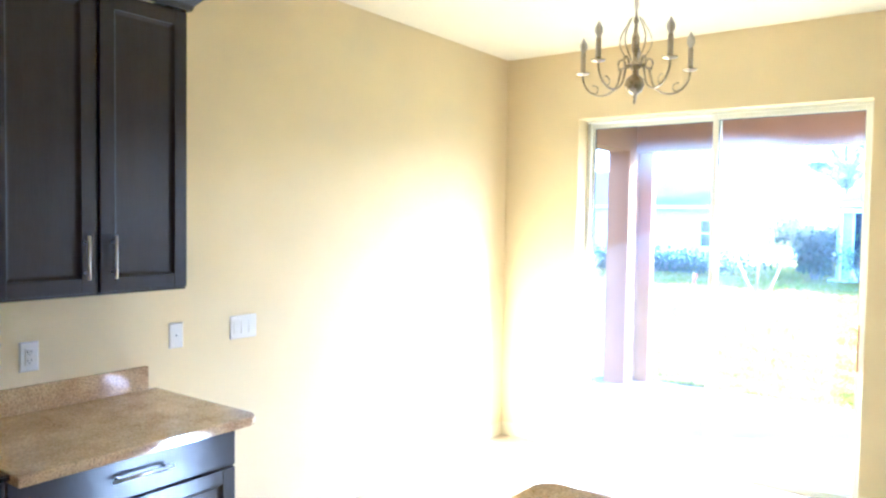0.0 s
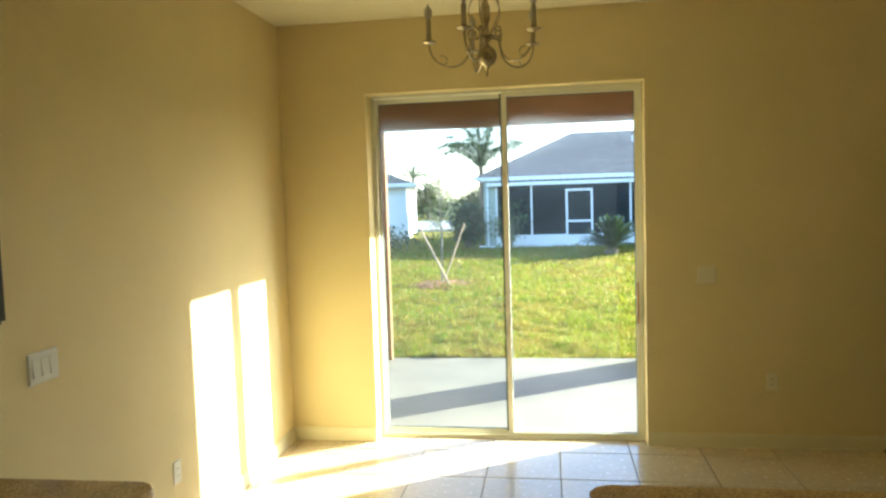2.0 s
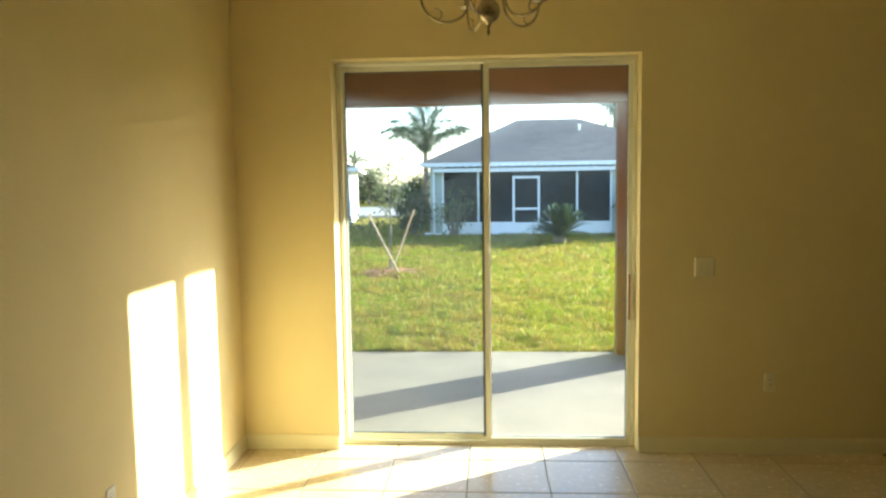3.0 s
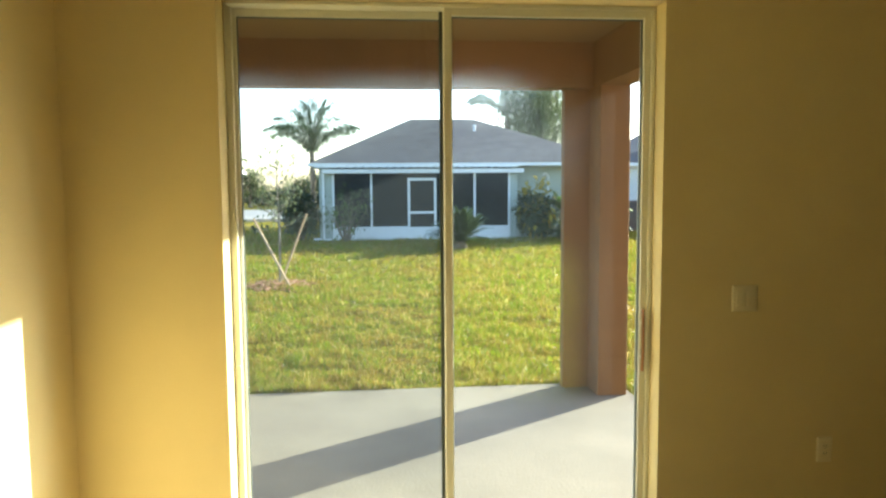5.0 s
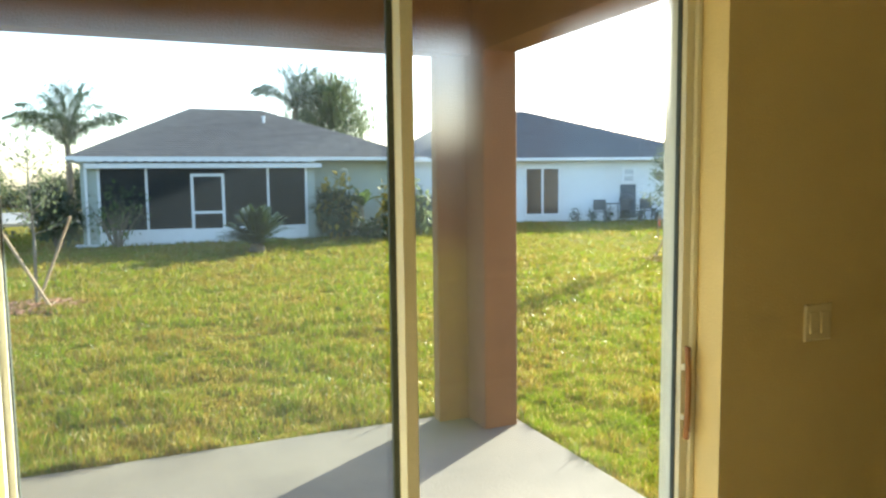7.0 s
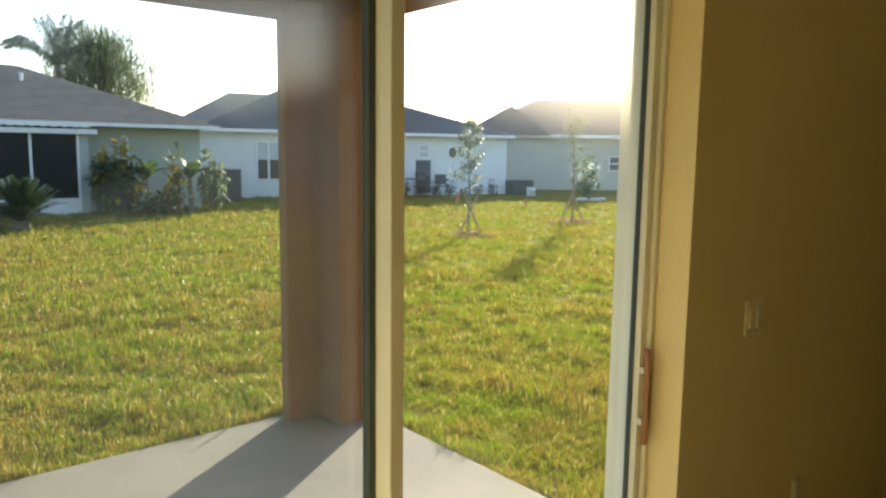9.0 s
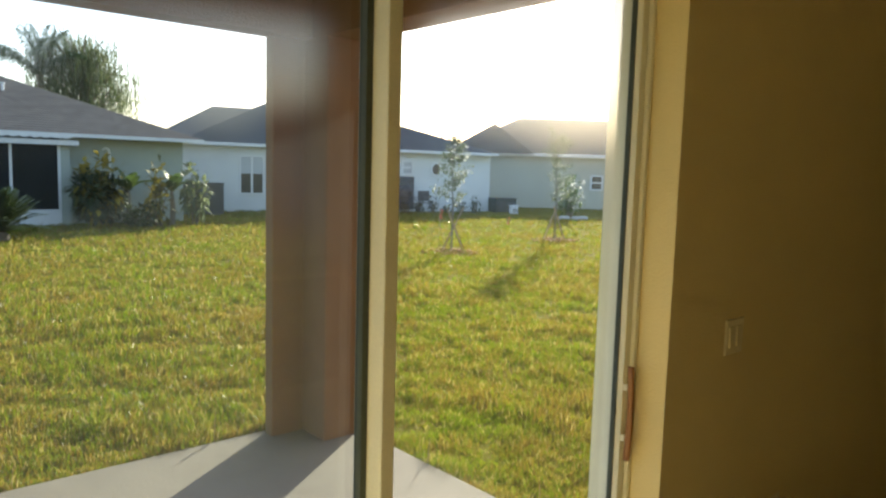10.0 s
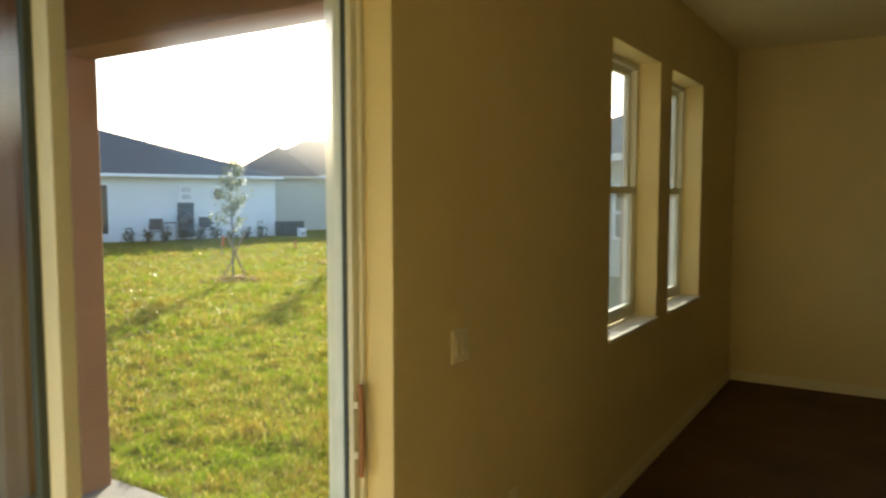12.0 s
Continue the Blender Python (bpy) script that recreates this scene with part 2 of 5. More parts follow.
structure("wall_east", boxes((ROOM_X, ROOM_X + 0.2, ROOM_BACK, WALL_T, -0.2, 3.1)), WALL, "cream painted plain end wall", "wall")
structure("wall_south", boxes((-0.2, ROOM_X + 0.2, ROOM_BACK - 0.2, ROOM_BACK, -0.2, 3.1)), WALL, "cream painted plain back wall", "wall")
structure("ceiling", boxes((-0.2, ROOM_X + 0.2, ROOM_BACK - 0.2, WALL_T, CEIL_Z, CEIL_Z + 0.15)), CEIL, "pale textured flat ceiling", "ceiling")
CARPET_X = 3.95
structure("floor", boxes((0, CARPET_X, ROOM_BACK, 0.12, -0.2, -0.006)), GROUT, "beige square floor tiles with dark joints", "floor")
structure("carpet", boxes((CARPET_X, ROOM_X, ROOM_BACK, 0.0, -0.2, 0.008)), CARPET, "dark brown wall-to-wall carpet", "carpet")


def baseboard(name, x0, x1, y0, y1, along_x):
    bm = boxes((x0, x1, y0, y1, 0.0, 0.083))
    if along_x:
        box(bm, x0, x1, y0 + 0.004, y1, 0.083, 0.094)
    else:
        box(bm, x0, x1 - 0.004, y0, y1, 0.083, 0.094)
    return structure(name, bm, TRIM, "cream painted low baseboard", "baseboard")


baseboard("baseboard", 0.0, DOOR[0] - 0.004, -0.014, -0.001, True)
baseboard("baseboard", DOOR[1] + 0.004, ROOM_X, -0.014, -0.001, True)
baseboard("baseboard", 0.001, 0.014, -3.0, -0.015, False)
baseboard("baseboard", ROOM_X - 0.014, ROOM_X - 0.001, ROOM_BACK, -0.015, False)

# ---------------------------------------------------------------- sliding door
def sliding_door():
    x0, x1, z1 = DOOR[0] + 0.002, DOOR[1] - 0.002, DOOR[3] - 0.002
    d = thing("door_1", "almond framed sliding glass door, closed, to the patio", "sliding door", kind="structure")
    f = 0.018
    part("jamb", boxes((x0, x0 + f + 0.012, 0.150, 0.181, 0.0, z1), (x0, x0 + f, 0.181, 0.240, 0.0, z1), bevel=0.003), FRAME, d)
    part("jamb", boxes((x1 - f, x1, 0.10, 0.240, 0.0, z1), bevel=0.004), FRAME, d)
    part("head", boxes((x0 + f, x1 - f, 0.10, 0.240, z1 - f, z1), bevel=0.004), FRAME, d)
    part("sill_track", boxes((x0 + f, x1 - f, 0.10, 0.226, -0.005, 0.010), (x0 + f, x1 - f, 0.1695, 0.1775, 0.010, 0.024), (x0 + f, x1 - f, 0.102, 0.106, 0.010, 0.022)), FRAME, d)

    def leaf(name, xa, xb, ya, yb, pane, sa, sb):
        p = thing(name, "", "")
        p.parent = d
        za, zb, lo, hi = 0.011, z1 - f, 0.030, 0.032
        part("stile", boxes((xa, xa + sa, ya, yb, za, zb), bevel=0.003), FRAME, p)
        part("stile", boxes((xb - sb, xb, ya, yb, za, zb), bevel=0.003), FRAME, p)
        xl, xr = xa + sa, xb - sb
        part("top_rail", boxes((xl, xr, ya, yb, zb - hi, zb), bevel=0.003), FRAME, p)
        part("bottom_rail", boxes((xl, xr, ya, yb, za, za + lo), bevel=0.003), FRAME, p)
        ym = (ya + yb) / 2
        q = 0.004
        part("gasket", boxes((xl, xl + q, ym - 0.008, ym + 0.008, za + lo, zb - hi), (xr - q, xr, ym - 0.008, ym + 0.008, za + lo, zb - hi),
                             (xl + q, xr - q, ym - 0.008, ym + 0.008, zb - hi - q, zb - hi), (xl + q, xr - q, ym - 0.008, ym + 0.008, za + lo, za + lo + q)), SEAL, p)
        g = part("pane", sheet(xl + q, xr - q, ym, za + lo + q, zb - hi - q), pane, p)
        g.visible_shadow = False
        return p

    fl = leaf("fixed_leaf", x0 + f, 1.576, 0.182, 0.214, GLASS_L, 0.028, 0.036)
    part("interlock", boxes((1.528, 1.558, 0.1685, 0.1815, 0.03, z1 - f - 0.002)), SEAL, fl, "dark brush seal between the leaves")
    sl = leaf("sliding_leaf", 1.543, x1 - f, 0.112, 0.168, GLASS_R, 0.035, 0.030)
    return d, sl


door_1, slider = sliding_door()

# ---------------------------------------------------------------- windows of the room
def single_hung(name, a, b, lo, hi):
    w = thing(name, "white single-hung window set deep in the wall", "window", kind="structure")
    y0, y1, f = 0.135, 0.205, 0.035
    part("window_frame", boxes((a + .002, a + f, y0, y1, lo + .022, hi - .002), (b - f, b - .002, y0, y1, lo + .022, hi - .002), (a + f, b - f, y0, y1, hi - f, hi - .002), (a + f, b - f, y0, y1, lo + .022, lo + .022 + f)), FRAME, w)
    part("window_sill", boxes((a + .002, b - .002, -0.02, y0, lo + 0.0, lo + 0.02), bevel=0.004), PLATE, w, "pale marble sill")
    mid = lo + (hi - lo) * 0.51
    for nm, za, zb, ya in (("upper_sash", mid - 0.02, hi - f, 0.172), ("lower_sash", lo + .022 + f, mid + 0.02, 0.14)):
        s = 0.04
        sash = part(nm, boxes((a + f, a + f + s, ya, ya + .03, za, zb), (b - f - s, b - f, ya, ya + .03, za, zb), (a + f + s, b - f - s, ya, ya + .03, zb - s, zb), (a + f + s, b - f - s, ya, ya + .03, za, za + s)), FRAME, w)
        part("pane", sheet(a + f + s, b - f - s, ya + .015, za + s, zb - s), GLASS_W, sash)
    return w


for i, w in enumerate(WIN):
    single_hung("window_%d" % (i + 1), *w)

# ---------------------------------------------------------------- patio under the roof
SLAB_Z = -0.14
LX0, LX1, LY1 = -0.40, 3.38, 3.24
structure("patio", boxes((LX0 - 0.10, LX1 + 0.06, WALL_T, LY1 + 0.04, -0.5, SLAB_Z), bevel=0.012), CONCRETE, "light grey broom-finished concrete patio slab", "patio")
BEAM_Z = 2.482
structure("patio_ceiling", boxes((LX0, LX1, WALL_T, LY1, 2.86, 3.0)), STUCCO_C, "brown painted stucco patio ceiling", "ceiling")


def post(name, x0, x1, y0, y1, mirrored=False):
    p = thing(name, "L-shaped terracotta stucco patio column at the slab corner", "column", Matrix.Translation((x0, y0, SLAB_Z)), "patio columns")
    w, d, h = x1 - x0, y1 - y0, BEAM_Z - SLAB_Z - 0.002
    plan = [(0, d - 0.1), (w - 0.26, d - 0.1), (w - 0.26, 0), (w, 0), (w, d), (0, d)]
    if mirrored:
        plan = [(w - px, py) for px, py in plan][::-1]
    bm = bmesh.new()
    lo = [bm.verts.new((*q, 0)) for q in plan]
    hi = [bm.verts.new((*q, h)) for q in plan]
    bm.faces.new(lo[::-1])
    bm.faces.new(hi)
    sides = [bm.faces.new((lo[k], lo[(k + 1) % 6], hi[(k + 1) % 6], hi[k])) for k in range(6)]
    bmesh.ops.bevel(bm, geom=[e for e in bm.edges if abs(e.verts[0].co.z - e.verts[1].co.z) > 1], offset=0.012, segments=3, affect="EDGES", profile=0.5)
    part("shaft", bm, STUCCO, p)
    return p


post("patio_column", 2.895, LX1 + 0.006, 2.86, LY1)
post("patio_column", LX0, 0.02, 2.86, LY1, True)
structure("patio_beam_front", boxes((LX0, LX1, LY1 - 0.2, LY1, BEAM_Z, 2.86)), STUCCO, "terracotta stucco beam along the patio front", "beam")
structure("patio_beam_side", boxes((LX1 - 0.26, LX1, WALL_T + 0.02, LY1 - 0.2, BEAM_Z, 2.86)), STUCCO, "terracotta stucco beam along the patio side", "beam")
structure("patio_beam_end", boxes((LX0, LX0 + 0.26, WALL_T + 0.02, LY1 - 0.2, BEAM_Z, 2.86)), STUCCO, "terracotta stucco beam along the patio end", "beam")
structure("outer_wall", wall_with_holes(bmesh.new(), -6, ROOM_X + 1, -0.5, 3.1, WALL_T, WALL_T + 0.02, [DOOR, *WIN]), STUCCO, "terracotta stucco outside wall of the house", "wall")
structure("roof_overhang", boxes((LX0 - .35, LX1 + .35, 0.75, LY1 + 0.35, 3.0, 3.15), (-6.0, ROOM_X + 1.4, ROOM_BACK - 1, 0.75, 3.1, 3.25)), SHINGLE, "low house roof edge over the patio", "roof")


# ---------------------------------------------------------------- ground
def ground_z(x, y):
    """The lawn lies just under the patio slab and climbs gently to the far houses."""
    d = max(0.0, max(y - 3.3, (x - 3.4) * 0.8 - 1.0))
    s = min(1.0, d / 15.0)
    return -0.19 + 0.15 * s * s * (3 - 2 * s) + 0.02 * noise.noise((x * 0.3, y * 0.3, 0))


def ground():
    xs = sorted({-400, -150, -80, -50, *np.arange(-36, 60, 1.2).tolist(), 80, 150, 400})
    ys = sorted({-400, -100, -40, *np.arange(-20, 60, 1.2).tolist(), 80, 150, 400})
    verts = [(x, y, -0.35 if (-0.3 < x < 7.0 and y < 1.0) else ground_z(x, y)) for y in ys for x in xs]
    n = len(xs)
    faces = [(j * n + i, j * n + i + 1, (j + 1) * n + i + 1, (j + 1) * n + i) for j in range(len(ys) - 1) for i in range(n - 1)]
    me = bpy.data.meshes.new("ground")
    me.from_pydata(verts, [], faces)
    me.materials.append(GRASS_SOIL)
    me.polygons.foreach_set("use_smooth", [True] * len(me.polygons))
    return tagged(new("ground", me), "green and straw-coloured lawn reaching past the houses", "lawn", kind="structure")


ground()


# ---------------------------------------------------------------- houses beyond the lawn
def hip_roof(u0, u1, v0, v1, ze, ra, rb, vr, zr):
    """A hip roof over a plan, with its ridge from ra to rb at depth vr."""
    bm = bmesh.new()
    c = [bm.verts.new(p) for p in ((u0, v0, ze), (u1, v0, ze), (u1, v1, ze), (u0, v1, ze), (ra, vr, zr), (rb, vr, zr))]
    for f in ((0, 1, 5, 4), (1, 2, 5), (2, 3, 4, 5), (3, 0, 4), (3, 2, 1, 0)):
        bm.faces.new([c[i] for i in f])
    return bm


def shingle_rows(u0, u1, v0, ze, ra, rb, vr, zr, rows):
    """Overlapping shingle courses on the front slope, each a thin lip."""
    bm = bmesh.new()
    for k in range(rows):
        a, b = k / rows, (k + 1.12) / rows
        pts = []
        for s in (a, min(1.0, b)):
            pts.append((u0 + (ra - u0) * s, v0 + (vr - v0) * s, ze + (zr - ze) * s))
            pts.append((u1 + (rb - u1) * s, v0 + (vr - v0) * s, ze + (zr - ze) * s))
        lift = 0.028
        q = [bm.verts.new((pts[0][0], pts[0][1], pts[0][2] + lift)), bm.verts.new((pts[1][0], pts[1][1], pts[1][2] + lift)),
             bm.verts.new((pts[3][0], pts[3][1], pts[3][2] + 0.006)), bm.verts.new((pts[2][0], pts[2][1], pts[2][2] + 0.006))]
        lo = [bm.verts.new((pts[0][0], pts[0][1], pts[0][2])), bm.verts.new((pts[1][0], pts[1][1], pts[1][2]))]
        bm.faces.new(q)
        bm.faces.new((lo[0], lo[1], q[1], q[0]))
    return bm


def far_window(house, u, v, lo, hi, w, sashes=1, slider=False):
    """A framed window on a house front; u is its middle."""
    f = part("window", boxes((u - w / 2, u - w / 2 + .06, v - .05, v + .02, lo, hi), (u + w / 2 - .06, u + w / 2, v - .05, v + .02, lo, hi),
                             (u - w / 2 + .06, u + w / 2 - .06, v - .05, v + .02, hi - .06, hi), (u - w / 2 + .06, u + w / 2 - .06, v - .05, v + .02, lo, lo + .06)), WHITE, house)
    if slider:
        part("mullion", boxes((u - .035, u + .035, v - .045, v + .02, lo + .06, hi - .06)), WHITE, f)
        part("pane", boxes((u - w / 2 + .06, u - .035, v - .012, v - .006, lo + .06, hi - .06)), DARK_GLASS, f)
        part("pane", boxes((u + .035, u + w / 2 - .06, v - .012, v - .006, lo + .06, hi - .06)), DARK_GLASS, f)
    else:
        mid = (lo + hi) / 2
        part("sash_rail", boxes((u - w / 2 + .06, u + w / 2 - .06, v - .045, v + .02, mid - .03, mid + .03)), WHITE, f)
        part("pane", boxes((u - w / 2 + .06, u + w / 2 - .06, v - .012, v - .006, lo + .06, mid - .03)), DARK_GLASS, f)
        part("pane", boxes((u - w / 2 + .06, u + w / 2 - .06, v - .012, v - .006, mid + .03, hi - .06)), DARK_GLASS, f)
    return f


def house_with_screened_porch():
    h = thing("house", "grey-roofed house with a dark screened back porch", "house", Matrix.Translation((-0.68, 19.5, 0.0)))
    W, D, ze = 10.05, 9.5, 2.30
    part("wall", boxes((6.55, W - 0.3, 0.75, D - .5, -0.3, ze), (0.3, 6.55, 3.4, D - .5, -0.3, ze), (0.3, 0.70, 0.25, 3.4, -0.3, ze), (6.32, 6.55, 0.25, 3.4, -0.3, ze)), GREEN_STUCCO, h)
    part("roof", hip_roof(0, W, 0, D, ze + 0.04, 3.45, 5.7, 4.6, 4.12), SHINGLE, h)
    part("shingle_courses", shingle_rows(0, W, 0, ze + 0.045, 3.45, 5.7, 4.6, 4.12, 26), SHINGLE, h)
    part("fascia", boxes((-0.02, W + .02, -0.03, 0.0, ze - 0.03, ze + 0.06), (-0.02, 0.0, 0, D, ze - .03, ze + .06), (W, W + .02, 0, D, ze - .03, ze + .06)), WHITE, h)
    part("soffit", boxes((0, W, 0, 0.8, ze - .02, ze + .03)), WHITE, h)
    # porch: low wall, posts, screens, screen door, awning strip
    part("low_wall", boxes((0.70, 3.05, 0.25, 0.40, -0.3, 0.38), (3.95, 6.32, 0.25, 0.40, -0.3, 0.38)), WHITE, h)
    part("door_step", boxes((3.05, 3.95, 0.20, 0.42, -0.3, 0.02)), WHITE, h)
    part("porch_header", boxes((0.42, 6.72, 0.02, 0.30, 2.05, 2.18), bevel=0.01), WHITE, h)
    sc = bmesh.new()
    top, low = [], []
    for k in range(105):
        u = 0.2 + k * 0.061
        dip = ze - 0.055 - 0.03 * abs(math.sin(math.pi * k / 4))
        top.append((sc.verts.new((u, -0.036, ze - 0.03)), sc.verts.new((u, -0.055, ze - 0.03))))
        low.append((sc.verts.new((u, -0.036, dip)), sc.verts.new((u, -0.055, dip))))
    for k in range(104):
        sc.faces.new((top[k][1], low[k][1], low[k + 1][1], top[k + 1][1]))
        sc.faces.new((top[k][0], top[k + 1][0], low[k + 1][0], low[k][0]))
        sc.faces.new((low[k][0], low[k + 1][0], low[k + 1][1], low[k][1]))
    part("scalloped_trim", sc, WHITE, h)
    for u in (0.70, 1.88, 5.15, 6.26):
        part("post", boxes((u, u + .06, 0.24, 0.34, 0.38, 2.05)), WHITE, h)
    for a, b in ((0.76, 1.88), (1.94, 3.05), (3.95, 5.15), (5.21, 6.26)):
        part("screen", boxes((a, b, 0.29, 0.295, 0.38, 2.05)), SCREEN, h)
    d = part("screen_door", boxes((3.05, 3.12, 0.2, 0.26, 0.02, 1.9), (3.88, 3.95, 0.2, 0.26, 0.02, 1.9), (3.12, 3.88, 0.2, 0.26, 1.82, 1.9), (3.12, 3.88, 0.2, 0.26, 0.78, 0.85), (3.12, 3.88, 0.2, 0.26, 0.02, 0.36)), WHITE, h)
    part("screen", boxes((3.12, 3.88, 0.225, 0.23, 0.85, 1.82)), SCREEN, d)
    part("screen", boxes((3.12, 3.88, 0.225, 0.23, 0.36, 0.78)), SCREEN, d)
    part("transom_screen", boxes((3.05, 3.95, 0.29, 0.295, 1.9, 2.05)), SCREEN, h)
    sp = bmesh.new()
    tube(sp, [(7.65, 0.62, -0.1), (7.65, 0.62, 1.9), (7.62, 0.6, 2.0), (7.52, 0.58, 2.03), (7.46, 0.56, 1.97)], 0.032, 8)
    part("standpipe", sp, WHITE, h, "white hooked vent pipe", smooth=True)
    part("kerb_strip", boxes((0.1, 0.66, 0.1, 0.6, -0.3, 0.02)), WHITE, h, "low white concrete corner")
    part("downspout", boxes((0.40, 0.46, 0.12, 0.18, -0.1, ze - .1)), WHITE, h)
    pt = bmesh.new()
    lathe(pt, [(0.045, 0), (0.045, 0.24), (0.06, 0.25), (0.06, 0.3)], 10, Matrix.Translation((5.6, 3.2, 3.5)))
    part("vent_pipe", pt, WHITE, h)
    return h


def white_house():
    ang = -14.0
    h = thing("house", "long white stucco house with a grey-blue hip roof", "house", pose(10.85, 23.85, 0.10, 0, 0, ang))
    W, D, ze = 12.5, 10, 2.30
    part("wall", boxes((-0.9, W - .1, 0.45, D, -0.3, ze - .03)), WHITE_STUCCO, h)
    part("roof", hip_roof(-0.5, W, 0, D, ze + .04, 4.5, 5.3, 4.8, 4.58), SHINGLE_B, h)
    part("wing_roof", hip_roof(-1.3, 6.5, 0.02, D - .1, ze + .03, 1.5, 3.6, 4.8, 3.98), SHINGLE_B, h)
    part("shingle_courses", shingle_rows(-0.5, W, 0, ze + .045, 4.5, 5.3, 4.8, 4.58, 26), SHINGLE_B, h)
    part("fascia", boxes((-1.32, W + .02, -.03, 0, ze - .05, ze + .06), (W, W + .02, 0, D, ze - .05, ze + .06), (-1.32, -1.3, 0, D, ze - .05, ze + .06)), WHITE, h)
    part("soffit", boxes((-1.3, W, 0, .5, ze - .02, ze + .025)), WHITE, h)
    far_window(h, 2.14, 0.45, 0.5, 1.93, 0.92, slider=True)
    part("blind", boxes((1.745, 2.10, 0.425, 0.432, 1.26, 1.86), (2.18, 2.535, 0.425, 0.432, 1.26, 1.86)), BLIND, h, "pale half-lowered blind")
    far_window(h, 4.88, 0.45, 0.12, 2.0, 1.42, slider=True)
    part("side_door", boxes((8.11, 8.76, 0.40, 0.449, -0.05, 1.29), bevel=0.01), SLATE, h, "dark slate panel door")
    far_window(h, 8.45, 0.45, 1.36, 1.95, 0.5)
    part("blind", boxes((8.27, 8.63, 0.425, 0.432, 1.42, 1.89)), BLIND, h)
    ov = bmesh.new()
    lathe(ov, [(0.30, -.04), (0.30, .04), (0.22, .05), (0.22, -.04)], 20, Matrix.Translation((9.75, 0.43, 1.62)) @ pose(0, 0, 0, 90) @ Matrix.Diagonal((0.8, 1, 1, 1)))
    rose = part("round_window", ov, WHITE, h)
    gl = bmesh.new()
    lathe(gl, [(0.22, -.01), (0.22, .01)], 20, Matrix.Translation((9.75, 0.385, 1.62)) @ pose(0, 0, 0, 90) @ Matrix.Diagonal((0.8, 1, 1, 1)))
    part("pane", gl, DARK_GLASS, rose)
    return h


def beige_house():
    h = thing("house", "beige stucco house with a dark gable roof", "house", pose(24.0, 25.5, 0.1, 0, 0, -38))
    W, D, ze = 16, 10, 2.5
    part("wall", boxes((0.4, W - .4, 0.4, D, -.3, ze)), BEIGE_STUCCO, h)
    part("roof", hip_roof(0, W, 0, D, ze, 4.5, 11, 5, 4.6), SHINGLE, h)
    part("shingle_courses", shingle_rows(0, W, 0, ze + .005, 4.5, 11, 5, 4.6, 26), SHINGLE, h)
    part("fascia", boxes((-.02, W + .02, -.03, 0, ze - .1, ze + .05)), WHITE, h)
    gb = bmesh.new()
    c = [gb.verts.new(p) for p in ((0.0, -0.2, ze), (4.4, -0.2, ze), (2.45, -0.2, ze + 1.42), (0.0, 5, ze), (4.4, 5, ze), (2.45, 5, ze + 1.42))]
    for f in ((0, 1, 2), (0, 2, 5, 3), (1, 4, 5, 2), (3, 5, 4)):
        gb.faces.new([c[i] for i in f])
    part("gable", gb, SHINGLE_B, h)
    far_window(h, 7.7, 0.4, 0.8, 1.55, 0.62)
    far_window(h, 10.2, 0.4, 0.7, 1.9, 1.0)
    return h


def left_house():
    h = thing("house", "pale stucco house seen beyond the side lawn", "house", pose(-15.85, 23.0, -0.12, 0, 0, 8))
    W, D, ze = 12.3, 9, 2.45
    part("wall", boxes((0.4, W - .4, 0.4, D, -.3, ze)), WHITE_STUCCO, h)
    part("roof", hip_roof(0, W, 0, D, ze, 4, 8, 4.5, 4.2), SHINGLE, h)
    part("shingle_courses", shingle_rows(0, W, 0, ze + .005, 4, 8, 4.5, 4.2, 24), SHINGLE, h)
    part("fascia", boxes((-.02, W + .02, -.03, 0, ze - .1, ze + .05), (W, W + .02, 0, D, ze - .1, ze + .05)), WHITE, h)
    far_window(h, 10.4, 0.4, 0.8, 1.95, 0.8)
    return h


def next_door_house():
    h = thing("house", "beige house next door seen through the room windows", "house", pose(15.5, 7.0, -0.1, 0, 0, -88))
    W, D, ze = 14, 9, 2.6
    part("wall", boxes((0.4, W - .4, 0.4, D, -.3, ze)), BEIGE_STUCCO, h)
    part("roof", hip_roof(0, W, 0, D, ze, 4.5, 9.5, 4.5, 4.6), SHINGLE, h)
    part("fascia", boxes((-.02, W + .02, -.03, 0, ze - .1, ze + .05)), WHITE, h)
    far_window(h, 3.5, 0.4, 0.8, 2.0, 1.0)
    far_window(h, 8.5, 0.4, 0.8, 2.0, 1.0)
    return h


next_door_house()
house_with_screened_porch()
white_house()
beige_house()
left_house()
structure("road", boxes((-60, 60, 32.6, 47, -0.2, 0.09)), ROAD, "pale concrete street behind the houses", "road")

# ---------------------------------------------------------------- kitchen
ESPRESSO = surface("espresso_wood", (0.017, 0.011, 0.009), 0.36, scale=3, vary=0.3, fine=40, bump=0.08, stretch=(6, 6, 0.5))
STEEL = surface("brushed_nickel", (0.55, 0.53, 0.50), 0.32, metal=1.0, fine=200, bump=0.05)
BLACK_GLASS = surface("black_cooktop_glass", (0.012, 0.012, 0.013), 0.08, bump=0.0)
BLACK_ENAMEL = surface("black_enamel", (0.02, 0.02, 0.021), 0.3, bump=0.02)
BRASS = surface("aged_brass", (0.50, 0.42, 0.29), 0.30, metal=1.0, scale=12, vary=0.25, fine=90, bump=0.06)
SLEEVE = surface("candle_sleeve", (0.52, 0.44, 0.31), 0.5, scale=10, vary=0.1, bump=0.02)
OAK = surface("orange_oak", (0.36, 0.155, 0.05), 0.5, scale=6, vary=0.18, fine=60, bump=0.1, stretch=(8, 8, 0.6))


